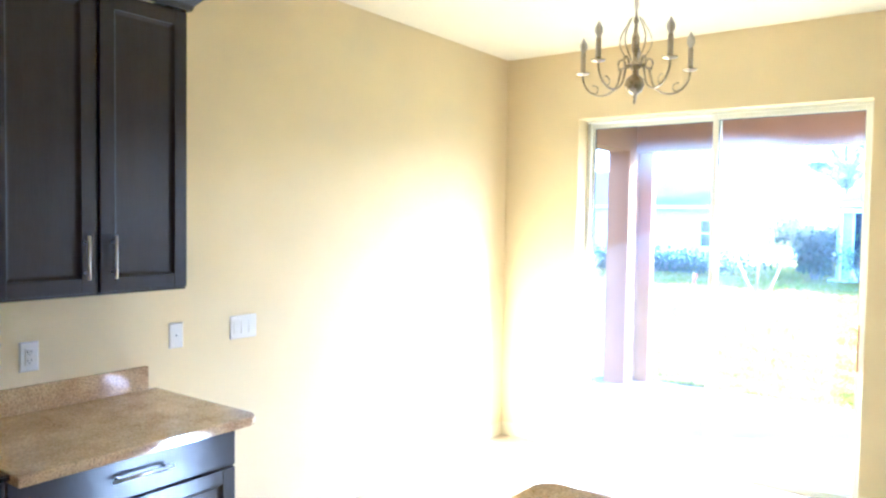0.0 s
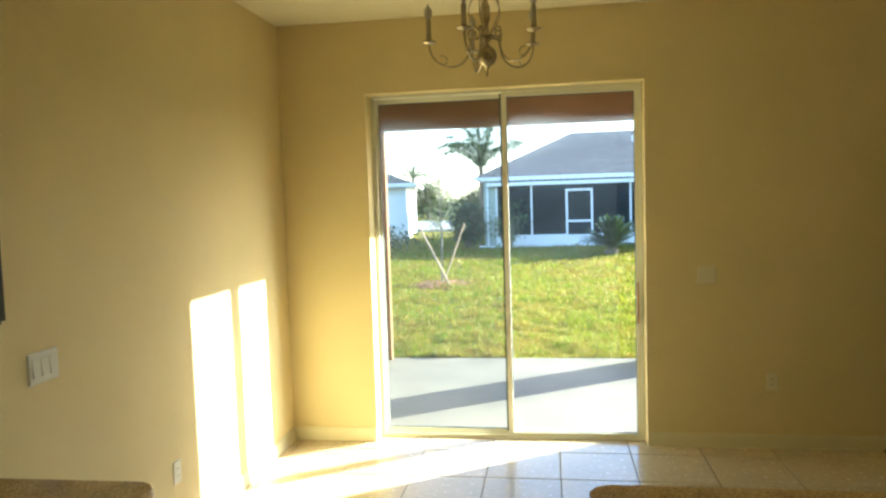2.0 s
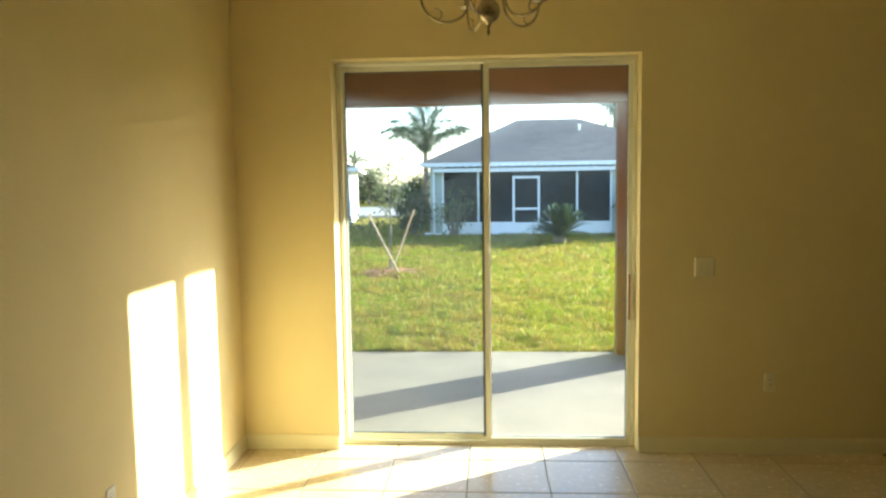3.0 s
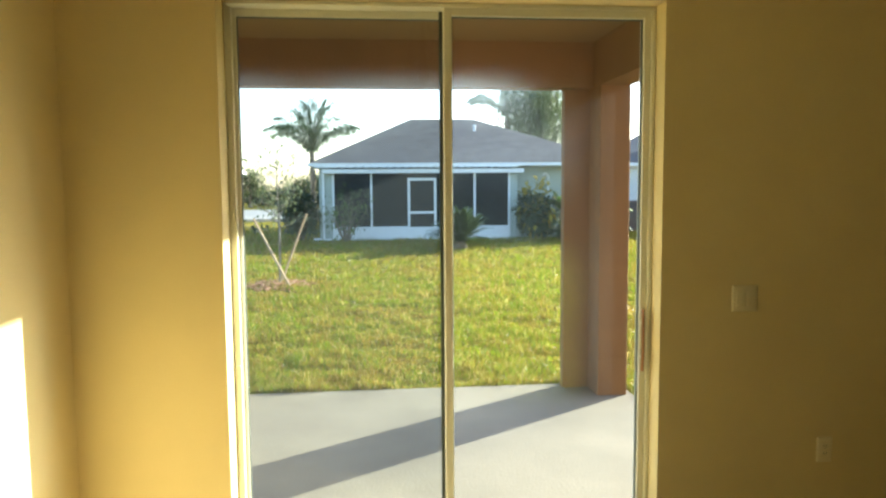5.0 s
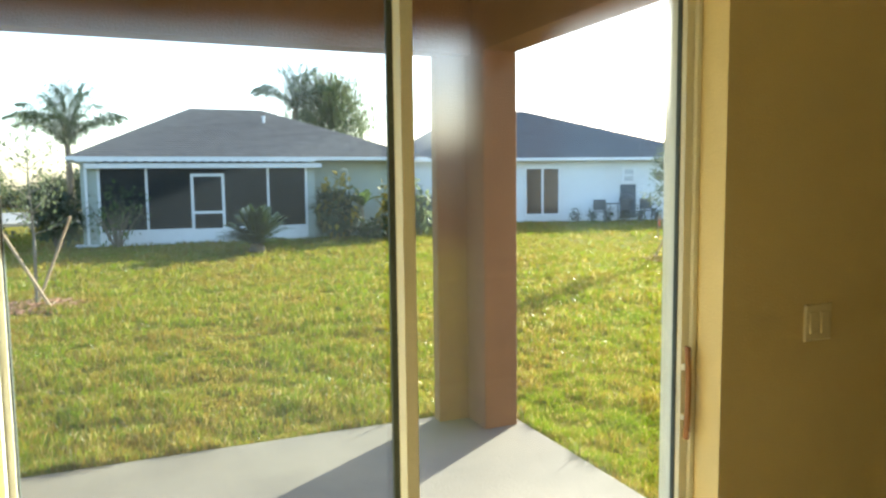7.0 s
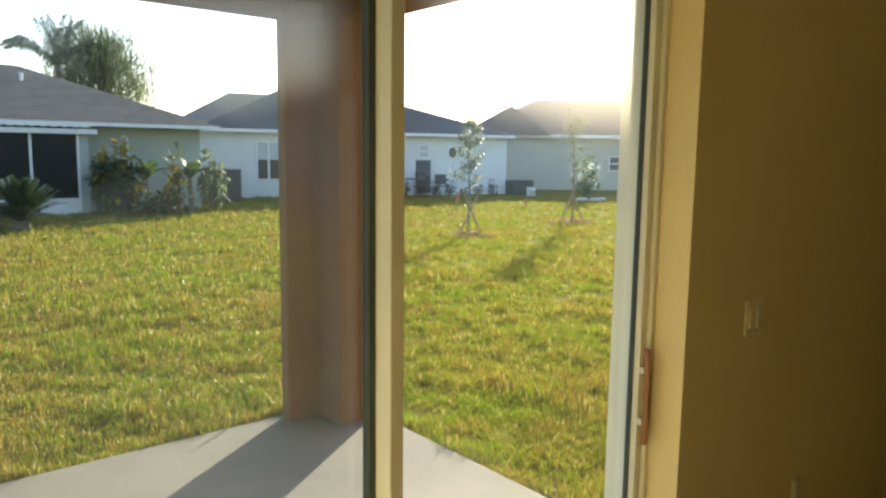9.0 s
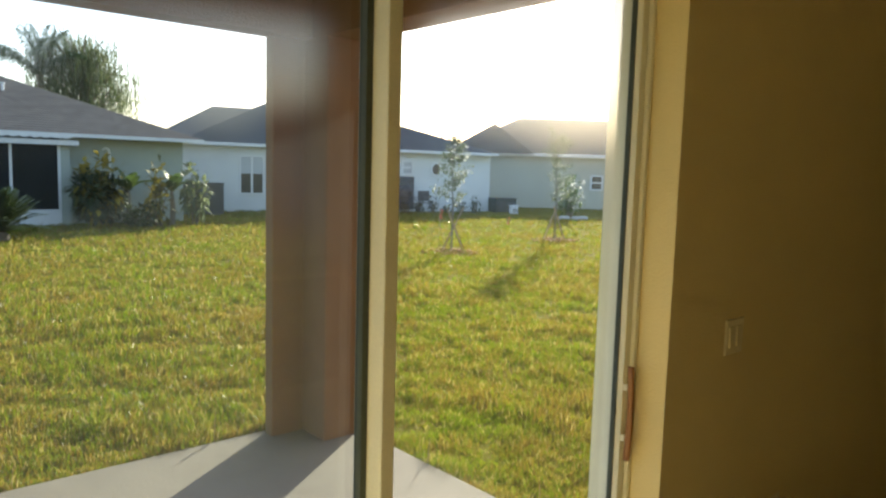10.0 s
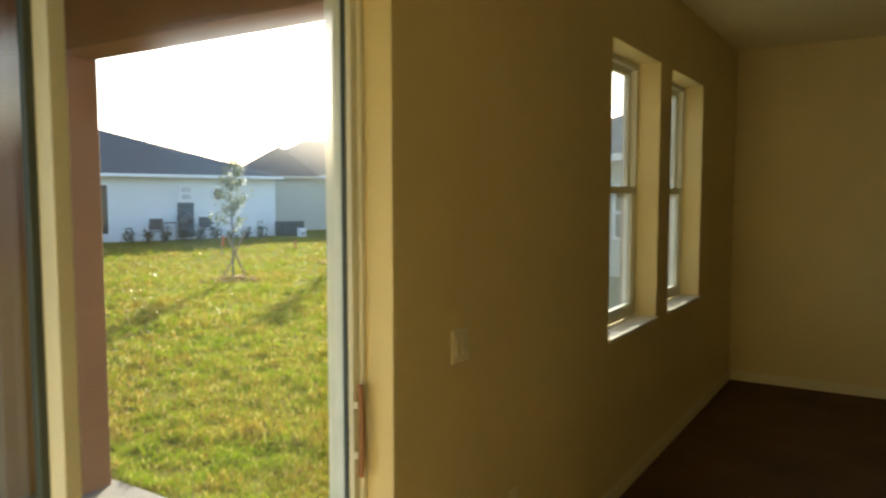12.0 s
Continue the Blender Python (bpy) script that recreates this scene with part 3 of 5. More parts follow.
def granite(name):
    m = surface(name, (0.66, 0.49, 0.25), 0.07, scale=9, vary=0.15, fine=130, bump=0.0, tint=(0.36, 0.235, 0.11), mottled=0.6, coat=0.3)
    t = m.node_tree
    b = t.nodes["Principled BSDF"]
    old = b.inputs["Base Color"].links[0].from_socket
    tc = t.nodes.new("ShaderNodeTexCoord")
    v = t.nodes.new("ShaderNodeTexVoronoi")
    v.inputs["Scale"].default_value = 120
    t.links.new(tc.outputs["Object"], v.inputs["Vector"])
    r = t.nodes.new("ShaderNodeValToRGB")
    r.color_ramp.elements[0].color, r.color_ramp.elements[1].color = (0.10, 0.06, 0.04, 1), (1, 0.95, 0.85, 1)
    r.color_ramp.elements[0].position, r.color_ramp.elements[1].position = 0.12, 0.42
    t.links.new(v.outputs["Distance"], r.inputs[0])
    mx = t.nodes.new("ShaderNodeMix")
    mx.data_type, mx.blend_type = "RGBA", "MULTIPLY"
    mx.inputs[0].default_value = 0.55
    t.links.new(old, mx.inputs[6])
    t.links.new(r.outputs[0], mx.inputs[7])
    t.links.new(mx.outputs[2], b.inputs["Base Color"])
    return m


GRANITE = granite("brown_speckled_granite")


def panel_door(name, parent, y0, y1, z0, z1, x):
    """A raised-panel front facing +x: frame, groove and centre field."""
    s = 0.058
    d = part(name, boxes((x, x + .020, y0, y0 + s, z0, z1), (x, x + .020, y1 - s, y1, z0, z1), (x, x + .020, y0 + s, y1 - s, z0, z0 + s), (x, x + .020, y0 + s, y1 - s, z1 - s, z1), bevel=0.003), ESPRESSO, parent)
    bm = bmesh.new()
    a = s - 0.001
    loops = []
    for off, dx in ((a, 0.015), (a + .010, 0.006), (a + .016, 0.004)):
        loops.append([bm.verts.new((x + dx, yy, zz)) for yy, zz in ((y0 + off, z0 + off), (y1 - off, z0 + off), (y1 - off, z1 - off), (y0 + off, z1 - off))])
    for p, q in zip(loops, loops[1:]):
        for k in range(4):
            bm.faces.new((p[k], p[(k + 1) % 4], q[(k + 1) % 4], q[k]))
    bm.faces.new(loops[-1])
    part("field", bm, ESPRESSO, d)
    return d


def bar_pull(parent, a, b):
    """A round bar on two stand-offs, between two points on the front."""
    a, b = Vector(a), Vector(b)
    bm = bmesh.new()
    out = Vector((0.032, 0, 0))
    along = (b - a).normalized()
    tube(bm, [a + out - along * 0.015, b + out + along * 0.015], 0.006, 10)
    for p in (a + along * 0.01, b - along * 0.01):
        tube(bm, [p, p + out], 0.0045, 8)
    part("handle", bm, STEEL, parent, "brushed nickel bar handle", smooth=True)


def wall_cabinet():
    c = thing("wall_cabinet", "espresso wood wall cabinet with two raised-panel doors", "cabinet")
    y0, y1, z0, z1 = -3.83, -3.06, 1.385, 2.543
    part("body", boxes((0.001, 0.298, y0, y1, z0, z1), bevel=0.002), ESPRESSO, c)
    for ya, yb, hy in ((-3.437, -3.066, -3.392), (-3.826, -3.453, -3.497)):
        d = panel_door("cabinet_door", c, ya, yb, z0 + .012, z1 - .01, 0.2985)
        bar_pull(d, (0.3185, hy, 1.465), (0.3185, hy, 1.60))
    bm = bmesh.new()
    prof = ((0.0, 0.0), (0.012, 0.0), (0.018, 0.02), (0.045, 0.05), (0.058, 0.055), (0.058, 0.075), (0.0, 0.075))
    rows = []
    for dx, dz in prof:
        rows.append([bm.verts.new((0.001, y1 + dx, z1 + dz)), bm.verts.new((0.318 + dx, y1 + dx, z1 + dz)), bm.verts.new((0.318 + dx, y0, z1 + dz))])
    for p, q in zip(rows, rows[1:]):
        for k in range(2):
            bm.faces.new((p[k], p[k + 1], q[k + 1], q[k]))
    part("crown_moulding", bm, ESPRESSO, c)
    return c


def base_cabinet():
    c = thing("base_cabinet", "espresso base cabinet with three drawers", "cabinet")
    y0, y1 = -3.905, -3.04
    part("body", boxes((0.001, 0.60, y0, y1, 0.10, 0.873), bevel=0.002), ESPRESSO, c)
    part("toe_kick", boxes((0.02, 0.53, y0 + .002, y1 - .002, 0.001, 0.10)), ESPRESSO, c)
    for za, zb in ((0.70, 0.862), (0.42, 0.69), (0.115, 0.41)):
        if zb - za < 0.2:
            d = part("drawer_front", boxes((0.6005, 0.6205, y0 + .008, y1 - .008, za, zb), bevel=0.004), ESPRESSO, c)
        else:
            d = panel_door("drawer_front", c, y0 + .008, y1 - .008, za, zb, 0.6005)
        zc = (za + zb) / 2 if zb - za < 0.2 else zb - 0.09
        bar_pull(d, (0.6205, -3.56, zc), (0.6205, -3.36, zc))
    return c


def slab(name, x0, x1, y0, y1, z0, z1, r, label, corners):
    """A stone top with an eased edge and rounded free corners (pairs of signs)."""
    bm = bmesh.new()
    outline = []
    for sx, sy in ((-1, -1), (1, -1), (1, 1), (-1, 1)):
        cx, cy = (x1 if sx > 0 else x0), (y1 if sy > 0 else y0)
        if (sx, sy) in corners:
            a0 = {(1, 1): 0, (-1, 1): 90, (-1, -1): 180, (1, -1): 270}[(sx, sy)]
            for k in range(7):
                a = radians(a0 + 15 * k)
                outline.append((cx - sx * r + r * math.cos(a), cy - sy * r + r * math.sin(a)))
        else:
            outline.append((cx, cy))
    lo = [bm.verts.new((x, y, z0)) for x, y in outline]
    hi = [bm.verts.new((x, y, z1)) for x, y in outline]
    top = bm.faces.new(hi)
    bot = bm.faces.new(lo[::-1])
    n = len(outline)
    for k in range(n):
        bm.faces.new((lo[k], lo[(k + 1) % n], hi[(k + 1) % n], hi[k]))
    bmesh.ops.bevel(bm, geom=list(set(top.edges) | set(bot.edges)), offset=0.008, segments=3, affect="EDGES", profile=0.5)
    return tagged(part(name, bm, GRANITE), label, "countertop")


wall_cabinet()
base_cabinet()
slab("countertop", 0.002, 0.730, -3.912, -3.012, 0.876, 0.912, 0.05, "polished brown speckled granite countertop on the base cabinet", {(1, 1)})
tagged(part("backsplash", boxes((0.002, 0.022, -3.912, -3.06, 0.913, 1.016), bevel=0.003), GRANITE), "low brown granite splash strip against the wall", "backsplash")


def stove():
    s = thing("stove", "black range with a glass top beside the counter", "stove")
    part("body", boxes((0.03, 0.66, -4.685, -3.92, 0.04, 0.895), bevel=0.006), BLACK_ENAMEL, s)
    part("cooktop", boxes((0.03, 0.70, -4.685, -3.92, 0.897, 0.918), bevel=0.006), BLACK_GLASS, s)
    d = part("oven_door", boxes((0.662, 0.70, -4.67, -3.935, 0.25, 0.80), bevel=0.006), BLACK_GLASS, s)
    bm = bmesh.new()
    tube(bm, [(0.74, -4.6, 0.76), (0.74, -4.0, 0.76)], 0.011, 10)
    for yy in (-4.55, -4.05):
        tube(bm, [(0.695, yy, 0.76), (0.74, yy, 0.76)], 0.008, 8)
    part("handle", bm, STEEL, d, smooth=True)
    part("foot_panel", boxes((0.662, 0.69, -4.67, -3.935, 0.05, 0.24), bevel=0.005), BLACK_ENAMEL, s)
    for fx in (0.06, 0.58):
        for fy in (-4.65, -3.99):
            part("foot", boxes((fx, fx + .04, fy, fy + .04, 0.0, 0.039)), BLACK_ENAMEL, s)
    return s


stove()


def island():
    c = thing("kitchen_island", "espresso island cabinet under a granite top", "island")
    part("body", boxes((2.02, 4.0, -3.80, -3.22, 0.10, 0.873), bevel=0.003), ESPRESSO, c)
    part("toe_kick", boxes((2.06, 3.96, -3.74, -3.26, 0.001, 0.10)), ESPRESSO, c)
    for k in range(3):
        a = 2.05 + k * 0.645
        part("back_panel", boxes((a, a + 0.61, -3.2195, -3.205, 0.14, 0.85), bevel=0.004), ESPRESSO, c)
    return c


island()
slab("countertop", 1.953, 4.10, -3.85, -2.939, 0.876, 0.912, 0.05, "polished brown speckled granite top of the island", {(1, 1), (-1, 1), (-1, -1), (1, -1)})


# ---------------------------------------------------------------- switches and outlets
def wall_plate(name, m, width, kind, label, finish=PLATE):
    """A bevelled plate on a wall, facing -y of its own axes, with its rockers, toggle or sockets."""
    p = thing(name, label, "switch" if "switch" in name else "outlet", m)
    h, t = 0.118, 0.006
    bm = bmesh.new()
    a = [bm.verts.new(v) for v in ((-width / 2, -0.0012, -h / 2), (width / 2, -0.0012, -h / 2), (width / 2, -0.0012, h / 2), (-width / 2, -0.0012, h / 2))]
    b = [bm.verts.new((v.co.x * (1 - .012 / width), -t, v.co.z * 0.93)) for v in a]
    for k in range(4):
        bm.faces.new((a[k], a[(k + 1) % 4], b[(k + 1) % 4], b[k]))
    bm.faces.new(b)
    part("plate", bm, finish, p)
    if kind == "outlet":
        part("socket_face", boxes((-.0165, .0165, -t - .0025, -t, -.034, .034), bevel=0.0015), finish, p)
        for zc in (.017, -.017):
            part("slot", boxes((-.008, -.006, -t - .0029, -t - .0024, zc - .002, zc + .007), (.006, .008, -t - .0029, -t - .0024, zc - .002, zc + .007), (-.002, .002, -t - .0029, -t - .0024, zc - .009, zc - .006)), SEAL, p)
    elif kind == "blank":
        part("screw", boxes((-.004, .004, -t - .0018, -t, -.004, .004), bevel=0.001), SEAL, p)
    else:
        for k in range(kind):
            xc = (k - (kind - 1) / 2) * 0.046
            bm = bmesh.new()
            v = [bm.verts.new(q) for q in ((xc - .0165, -t, -.034), (xc + .0165, -t, -.034), (xc + .0165, -t, .034), (xc - .0165, -t, .034),
                                           (xc - .0155, -t - .0055, -.033), (xc + .0155, -t - .0055, -.033), (xc + .0155, -t - .0015, .033), (xc - .0155, -t - .0015, .033))]
            for f in ((4, 5, 6, 7), (0, 1, 5, 4), (1, 2, 6, 5), (2, 3, 7, 6), (3, 0, 4, 7)):
                bm.faces.new([v[i] for i in f])
            part("rocker", bm, finish, p)
    return p


def on_west(y, z):
    return pose(0.0, y, z, 0, 0, 90)


wall_plate("wall_outlet", on_west(-3.56, 1.13), 0.075, "outlet", "white outlet plate above the granite splash")
wall_plate("wall_switch", on_west(-2.91, 1.135), 0.075, "blank", "white single plate with a centre screw")
wall_plate("wall_switch", on_west(-2.525, 1.135), 0.165, 3, "white triple rocker switch plate on the cream wall")
wall_plate("wall_outlet", on_west(-1.64, 0.39), 0.075, "outlet", "white outlet plate low on the cream wall")
wall_plate("wall_switch", pose(2.87, 0, 1.155), 0.12, 2, "cream double rocker switch beside the sliding door", CREAM_PLATE)
wall_plate("wall_outlet", pose(3.275, 0, 0.445), 0.075, "outlet", "cream outlet plate low beside the sliding door", CREAM_PLATE)

# ---------------------------------------------------------------- door pull and latch
bm = bmesh.new()
pts = [(2.440, 0.092 - 0.006 * math.sin(math.pi * k / 12), 0.815 + 0.285 * k / 12) for k in range(13)]
rings = []
for px, py, pz in pts:
    rings.append([bm.verts.new((px + dx, py + dy, pz)) for dx, dy in ((-.006, -.004), (-.004, -.009), (.004, -.009), (.006, -.004), (.006, .004), (.004, .009), (-.004, .009), (-.006, .004))])
for p, q in zip(rings, rings[1:]):
    for k in range(8):
        bm.faces.new((p[k], p[(k + 1) % 8], q[(k + 1) % 8], q[k]))
bm.faces.new(rings[0][::-1])
bm.faces.new(rings[-1])
pull = part("pull_handle", bm, OAK, slider, "orange oak pull handle", smooth=True)
part("mount", boxes((2.4345, 2.4445, 0.098, 0.1125, 0.87, 0.89), (2.4345, 2.4445, 0.098, 0.1125, 1.025, 1.045), bevel=0.002), FRAME, pull)
part("latch", boxes((2.4265, 2.4325, 0.130, 0.142, 0.945, 0.965), bevel=0.002), SEAL, slider, "small dark latch")
part("stop_bar", boxes((0.618, 0.646, 0.138, 0.1495, 0.872, 0.886), bevel=0.003), FRAME, door_1, "short pale stop bar on the jamb")


# ---------------------------------------------------------------- chandelier
def chandelier():
    c = thing("chandelier", "aged brass five-arm chandelier with candle sleeves", "chandelier", pose(1.576, -1.356, 2.287))
    drop = CEIL_Z - 2.287
    bm = bmesh.new()
    lathe(bm, [(0.002, 0), (0.007, 0.012), (0.004, 0.03), (0.010, 0.045), (0.016, 0.052), (0.038, 0.066), (0.050, 0.095), (0.044, 0.125), (0.026, 0.142), (0.012, 0.152),
               (0.012, 0.17), (0.030, 0.182), (0.032, 0.205), (0.014, 0.218), (0.010, 0.25), (0.019, 0.275), (0.021, 0.33), (0.011, 0.36), (0.008, 0.40), (0.014, 0.415), (0.006, 0.44), (0.004, 0.47)], 20)
    part("column", bm, BRASS, c, smooth=True)
    bm = bmesh.new()
    for k in range(9):
        z = 0.47 + k * (drop - 0.53) / 9
        ring = [(0.011 * math.cos(a) if k % 2 else 0, 0 if k % 2 else 0.011 * math.cos(a), z + 0.012 + 0.014 * math.sin(a)) for a in np.linspace(0, 2 * math.pi, 11)]
        tube(bm, ring, 0.0022, 5)
    part("chain", bm, BRASS, c, smooth=True)
    bm = bmesh.new()
    lathe(bm, [(0.006, drop - 0.065), (0.02, drop - 0.06), (0.055, drop - 0.03), (0.062, drop - 0.004), (0.062, drop - 0.0005)], 24)
    part("canopy", bm, BRASS, c, smooth=True)
    for k in range(5):
        a = radians(38 + 72 * k)
        ca, sa = math.cos(a), math.sin(a)

        def at(r, z):
            return (r * ca, r * sa, z)

        bm = bmesh.new()
        arm = []
        for s in np.linspace(0, 1, 7):          # inner scroll over the hub
            b = radians(200 - 290 * s)
            arm.append(at(0.072 + 0.022 * math.cos(b) * (1 - 0.3 * s), 0.205 + 0.026 * math.sin(b)))
        for s in np.linspace(0.1, 1, 14):       # sweep down and out, up to the cup
            b = math.pi + math.pi * s
            arm.append(at(0.182 + 0.098 * math.cos(b), 0.14 + 0.098 * math.sin(b) + 0.03 * s))
        tube(bm, arm, 0.0052, 7)
        tube(bm, [at(0.03, 0.19), at(0.055, 0.186), at(0.085, 0.178)], 0.006, 7)
        sp = [at(0.215 + (0.03 - 0.02 * s) * math.cos(4.5 * s + 1.2), 0.085 + (0.03 - 0.02 * s) * math.sin(4.5 * s + 1.2)) for s in np.linspace(0, 1, 10)]
        tube(bm, sp, 0.0032, 6)
        arm_ob = part("arm", bm, BRASS, c, smooth=True)
        bm = bmesh.new()
        up = []
        for s in np.linspace(0, 1, 12):         # slender wire from the hub to the neck
            up.append(at(0.03 + 0.062 * math.sin(math.pi * s) ** 1.2 * (1 - 0.3 * s), 0.215 + 0.215 * s))
        tube(bm, up, 0.003, 6)
        part("wire", bm, BRASS, c, smooth=True)
        m = Matrix.Translation(at(0.28, 0.165))
        bm = bmesh.new()
        lathe(bm, [(0.004, 0), (0.012, 0.006), (0.034, 0.012), (0.036, 0.017), (0.012, 0.020), (0.014, 0.03)], 18, m)
        part("drip_pan", bm, BRASS, arm_ob, smooth=True)
        bm = bmesh.new()
        lathe(bm, [(0.0125, 0.028), (0.0125, 0.118), (0.010, 0.121)], 14, m)
        part("candle_sleeve", bm, SLEEVE, arm_ob, smooth=True)
        bm = bmesh.new()
        lathe(bm, [(0.008, 0.121), (0.011, 0.13), (0.0195, 0.15), (0.018, 0.17), (0.008, 0.19), (0.001, 0.203)], 14, m)
        part("bulb", bm, BULB, arm_ob, "unlit flame-shaped bulb", smooth=True)
    return c


BULB = surface("unlit_bulb_glass", (0.62, 0.58, 0.48), 0.12, scale=4, vary=0.02, bump=0.0)
chandelier()

# ---------------------------------------------------------------- light on the patio ceiling
pl = thing("patio_light", "white square flush light on the patio ceiling", "ceiling light", Matrix.Translation((1.59, 1.87, 2.86)))
part("base", boxes((-.125, .125, -.125, .125, -0.022, -0.001), bevel=0.004), WHITE, pl)
part("diffuser", boxes((-.115, .115, -.115, .115, -0.085, -0.023), bevel=0.015), PLATE, pl)

# ---------------------------------------------------------------- floor tiles
PITCH, JOINT = 0.4572, 0.006


def tile_mesh(w, d):
    bm = bmesh.new()
    c, t = 0.003, 0.0
    lo = [bm.verts.new(p) for p in ((0, 0, -0.006), (w, 0, -0.006), (w, d, -0.006), (0, d, -0.006))]
    mid = [bm.verts.new(p) for p in ((0, 0, t - .002), (w, 0, t - .002), (w, d, t - .002), (0, d, t - .002))]
    hi = [bm.verts.new(p) for p in ((c, c, t), (w - c, c, t), (w - c, d - c, t), (c, d - c, t))]
    for p, q in ((lo, mid), (mid, hi)):
        for k in range(4):
            bm.faces.new((p[k], p[(k + 1) % 4], q[(k + 1) % 4], q[k]))
    bm.faces.new(hi)
    me = bpy.data.meshes.new("tile")
    bm.to_mesh(me)
    bm.free()
    me.materials.append(TILE)
    return me


def lay_tiles():
    floor = bpy.data.objects["floor"]
    made = {}
    xs = [0.0] + [0.066 + PITCH * k for k in range(8)] + [CARPET_X]
    ys = [0.10] + [-0.165 - PITCH * k for k in range(16)] + [ROOM_BACK]
    for xa, xb in zip(xs, xs[1:]):
        for yb, ya in zip(ys, ys[1:]):
            w, d = round(xb - xa - JOINT, 4), round(yb - ya - JOINT, 4)
            if w < 0.02 or d < 0.02:
                continue
            if (w, d) not in made:
                made[(w, d)] = tile_mesh(w, d)
            o = new("tile", made[(w, d)])
            o.parent = floor
            o.location = (xa + JOINT / 2, ya + JOINT / 2, 0.0)


lay_tiles()

# ---------------------------------------------------------------- plants
BARK = surface("grey_brown_bark", (0.19, 0.15, 0.11), 0.95, scale=8, vary=0.25, fine=50, bump=0.8, stretch=(3, 3, 0.6))
PALE_BARK = surface("pale_bark", (0.23, 0.205, 0.165), 0.9, scale=10, vary=0.2, fine=60, bump=0.5, stretch=(3, 3, 0.6))
STAKE = surface("weathered_stake_wood", (0.40, 0.29, 0.18), 0.9, scale=8, vary=0.15, fine=60, bump=0.3, stretch=(6, 6, 0.5))
MULCH = surface("reddish_mulch", (0.46, 0.23, 0.12), 0.95, scale=8, vary=0.35, fine=70, bump=1.0)
STONE = surface("pale_stone", (0.62, 0.60, 0.55), 0.9, scale=8, vary=0.15, fine=50, bump=0.5)
PALM_LEAF = leafy("palm_leaf", (0.075, 0.115, 0.045), (0.04, 0.07, 0.03), 0.3, 0.6, 0.06)
TREE_LEAF = leafy("tree_leaf", (0.15, 0.185, 0.07), (0.06, 0.085, 0.04), 0.5)
YOUNG_LEAF = leafy("young_leaf", (0.22, 0.25, 0.13), (0.13, 0.16, 0.08), 0.5)
DARK_LEAF = leafy("dark_shrub_leaf", (0.06, 0.085, 0.03), (0.03, 0.05, 0.02), 0.3)
CROTON_LEAF = leafy("croton_leaf", (0.44, 0.32, 0.03), (0.065, 0.085, 0.03), 0.35)
BROAD_LEAF = leafy("broad_green_leaf", (0.14, 0.20, 0.045), (0.06, 0.10, 0.03), 0.45)
SAGO_LEAF = leafy("sago_leaf", (0.10, 0.14, 0.04), (0.05, 0.085, 0.025), 0.25, 0.35)
# The straw colour also paints glints of sun on the blades.
GRASS = leafy("grass_blade", (0.138, 0.204, 0.001), (0.235, 0.155, 0.022), 0.64, 0.34, 0.3, straw=(0.50, 0.41, 0.13), spread=(0.435, 0.55), patch=2.6)


def mesh_from(name, verts, faces, material, parent=None, label=""):
    me = bpy.data.meshes.new(name)
    me.from_pydata(verts, [], faces)
    me.materials.append(material)
    ob = new(name, me)
    if parent:
        ob.parent = parent
    return tagged(ob, label=label)


def blade(verts, faces, p, way, width, length, droop=0.0, up=(0, 0, 1)):
    """A pointed leaf in two faces, bent by droop."""
    p, way = Vector(p), Vector(way).normalized()
    side = way.cross(Vector(up))
    side = side.normalized() * width / 2 if side.length > 1e-4 else Vector((width / 2, 0, 0))
    mid = p + way * length * 0.5
    tip = p + way * length - Vector((0, 0, droop * length))
    n = len(verts)
    verts += [tuple(p), tuple(mid + side), tuple(mid - side), tuple(tip)]
    faces += [(n, n + 1, n + 2), (n + 1, n + 3, n + 2)]


def frond(verts, faces, base, yaw, rise, length, droop, leaflet, rng, pairs=26, hang=0.5, width=0.035):
    """A feather frond: an arching rib with leaflets on both sides."""
    d = Vector((math.cos(yaw), math.sin(yaw), 0))
    s = Vector((-d.y, d.x, 0))
    pts = []
    for k in range(pairs + 1):
        u = k / pairs
        pts.append(Vector(base) + d * length * u * math.cos(rise) * (1 - 0.15 * u) + Vector((0, 0, length * (math.sin(rise) * u - droop * u * u))))
    for k in range(1, pairs + 1):
        u = k / pairs
        size = leaflet * math.sin(math.pi * min(1, 0.12 + 0.86 * u)) ** 0.6
        along = (pts[k] - pts[k - 1]).normalized()
        for sg in (-1, 1):
            w = along * 0.5 + s * sg * rng.uniform(0.7, 1.0) + Vector((0, 0, rng.uniform(-hang, 0.15)))
            blade(verts, faces, pts[k], w, width, size * rng.uniform(0.8, 1.1), hang * 0.6)
    for k in range(pairs):
        n = len(verts)
        w = 0.018 * (1 - 0.8 * k / pairs)
        a, b = pts[k], pts[k + 1]
        verts += [tuple(a + s * w), tuple(a - s * w), tuple(b - s * w), tuple(b + s * w)]
        faces.append((n, n + 1, n + 2, n + 3))


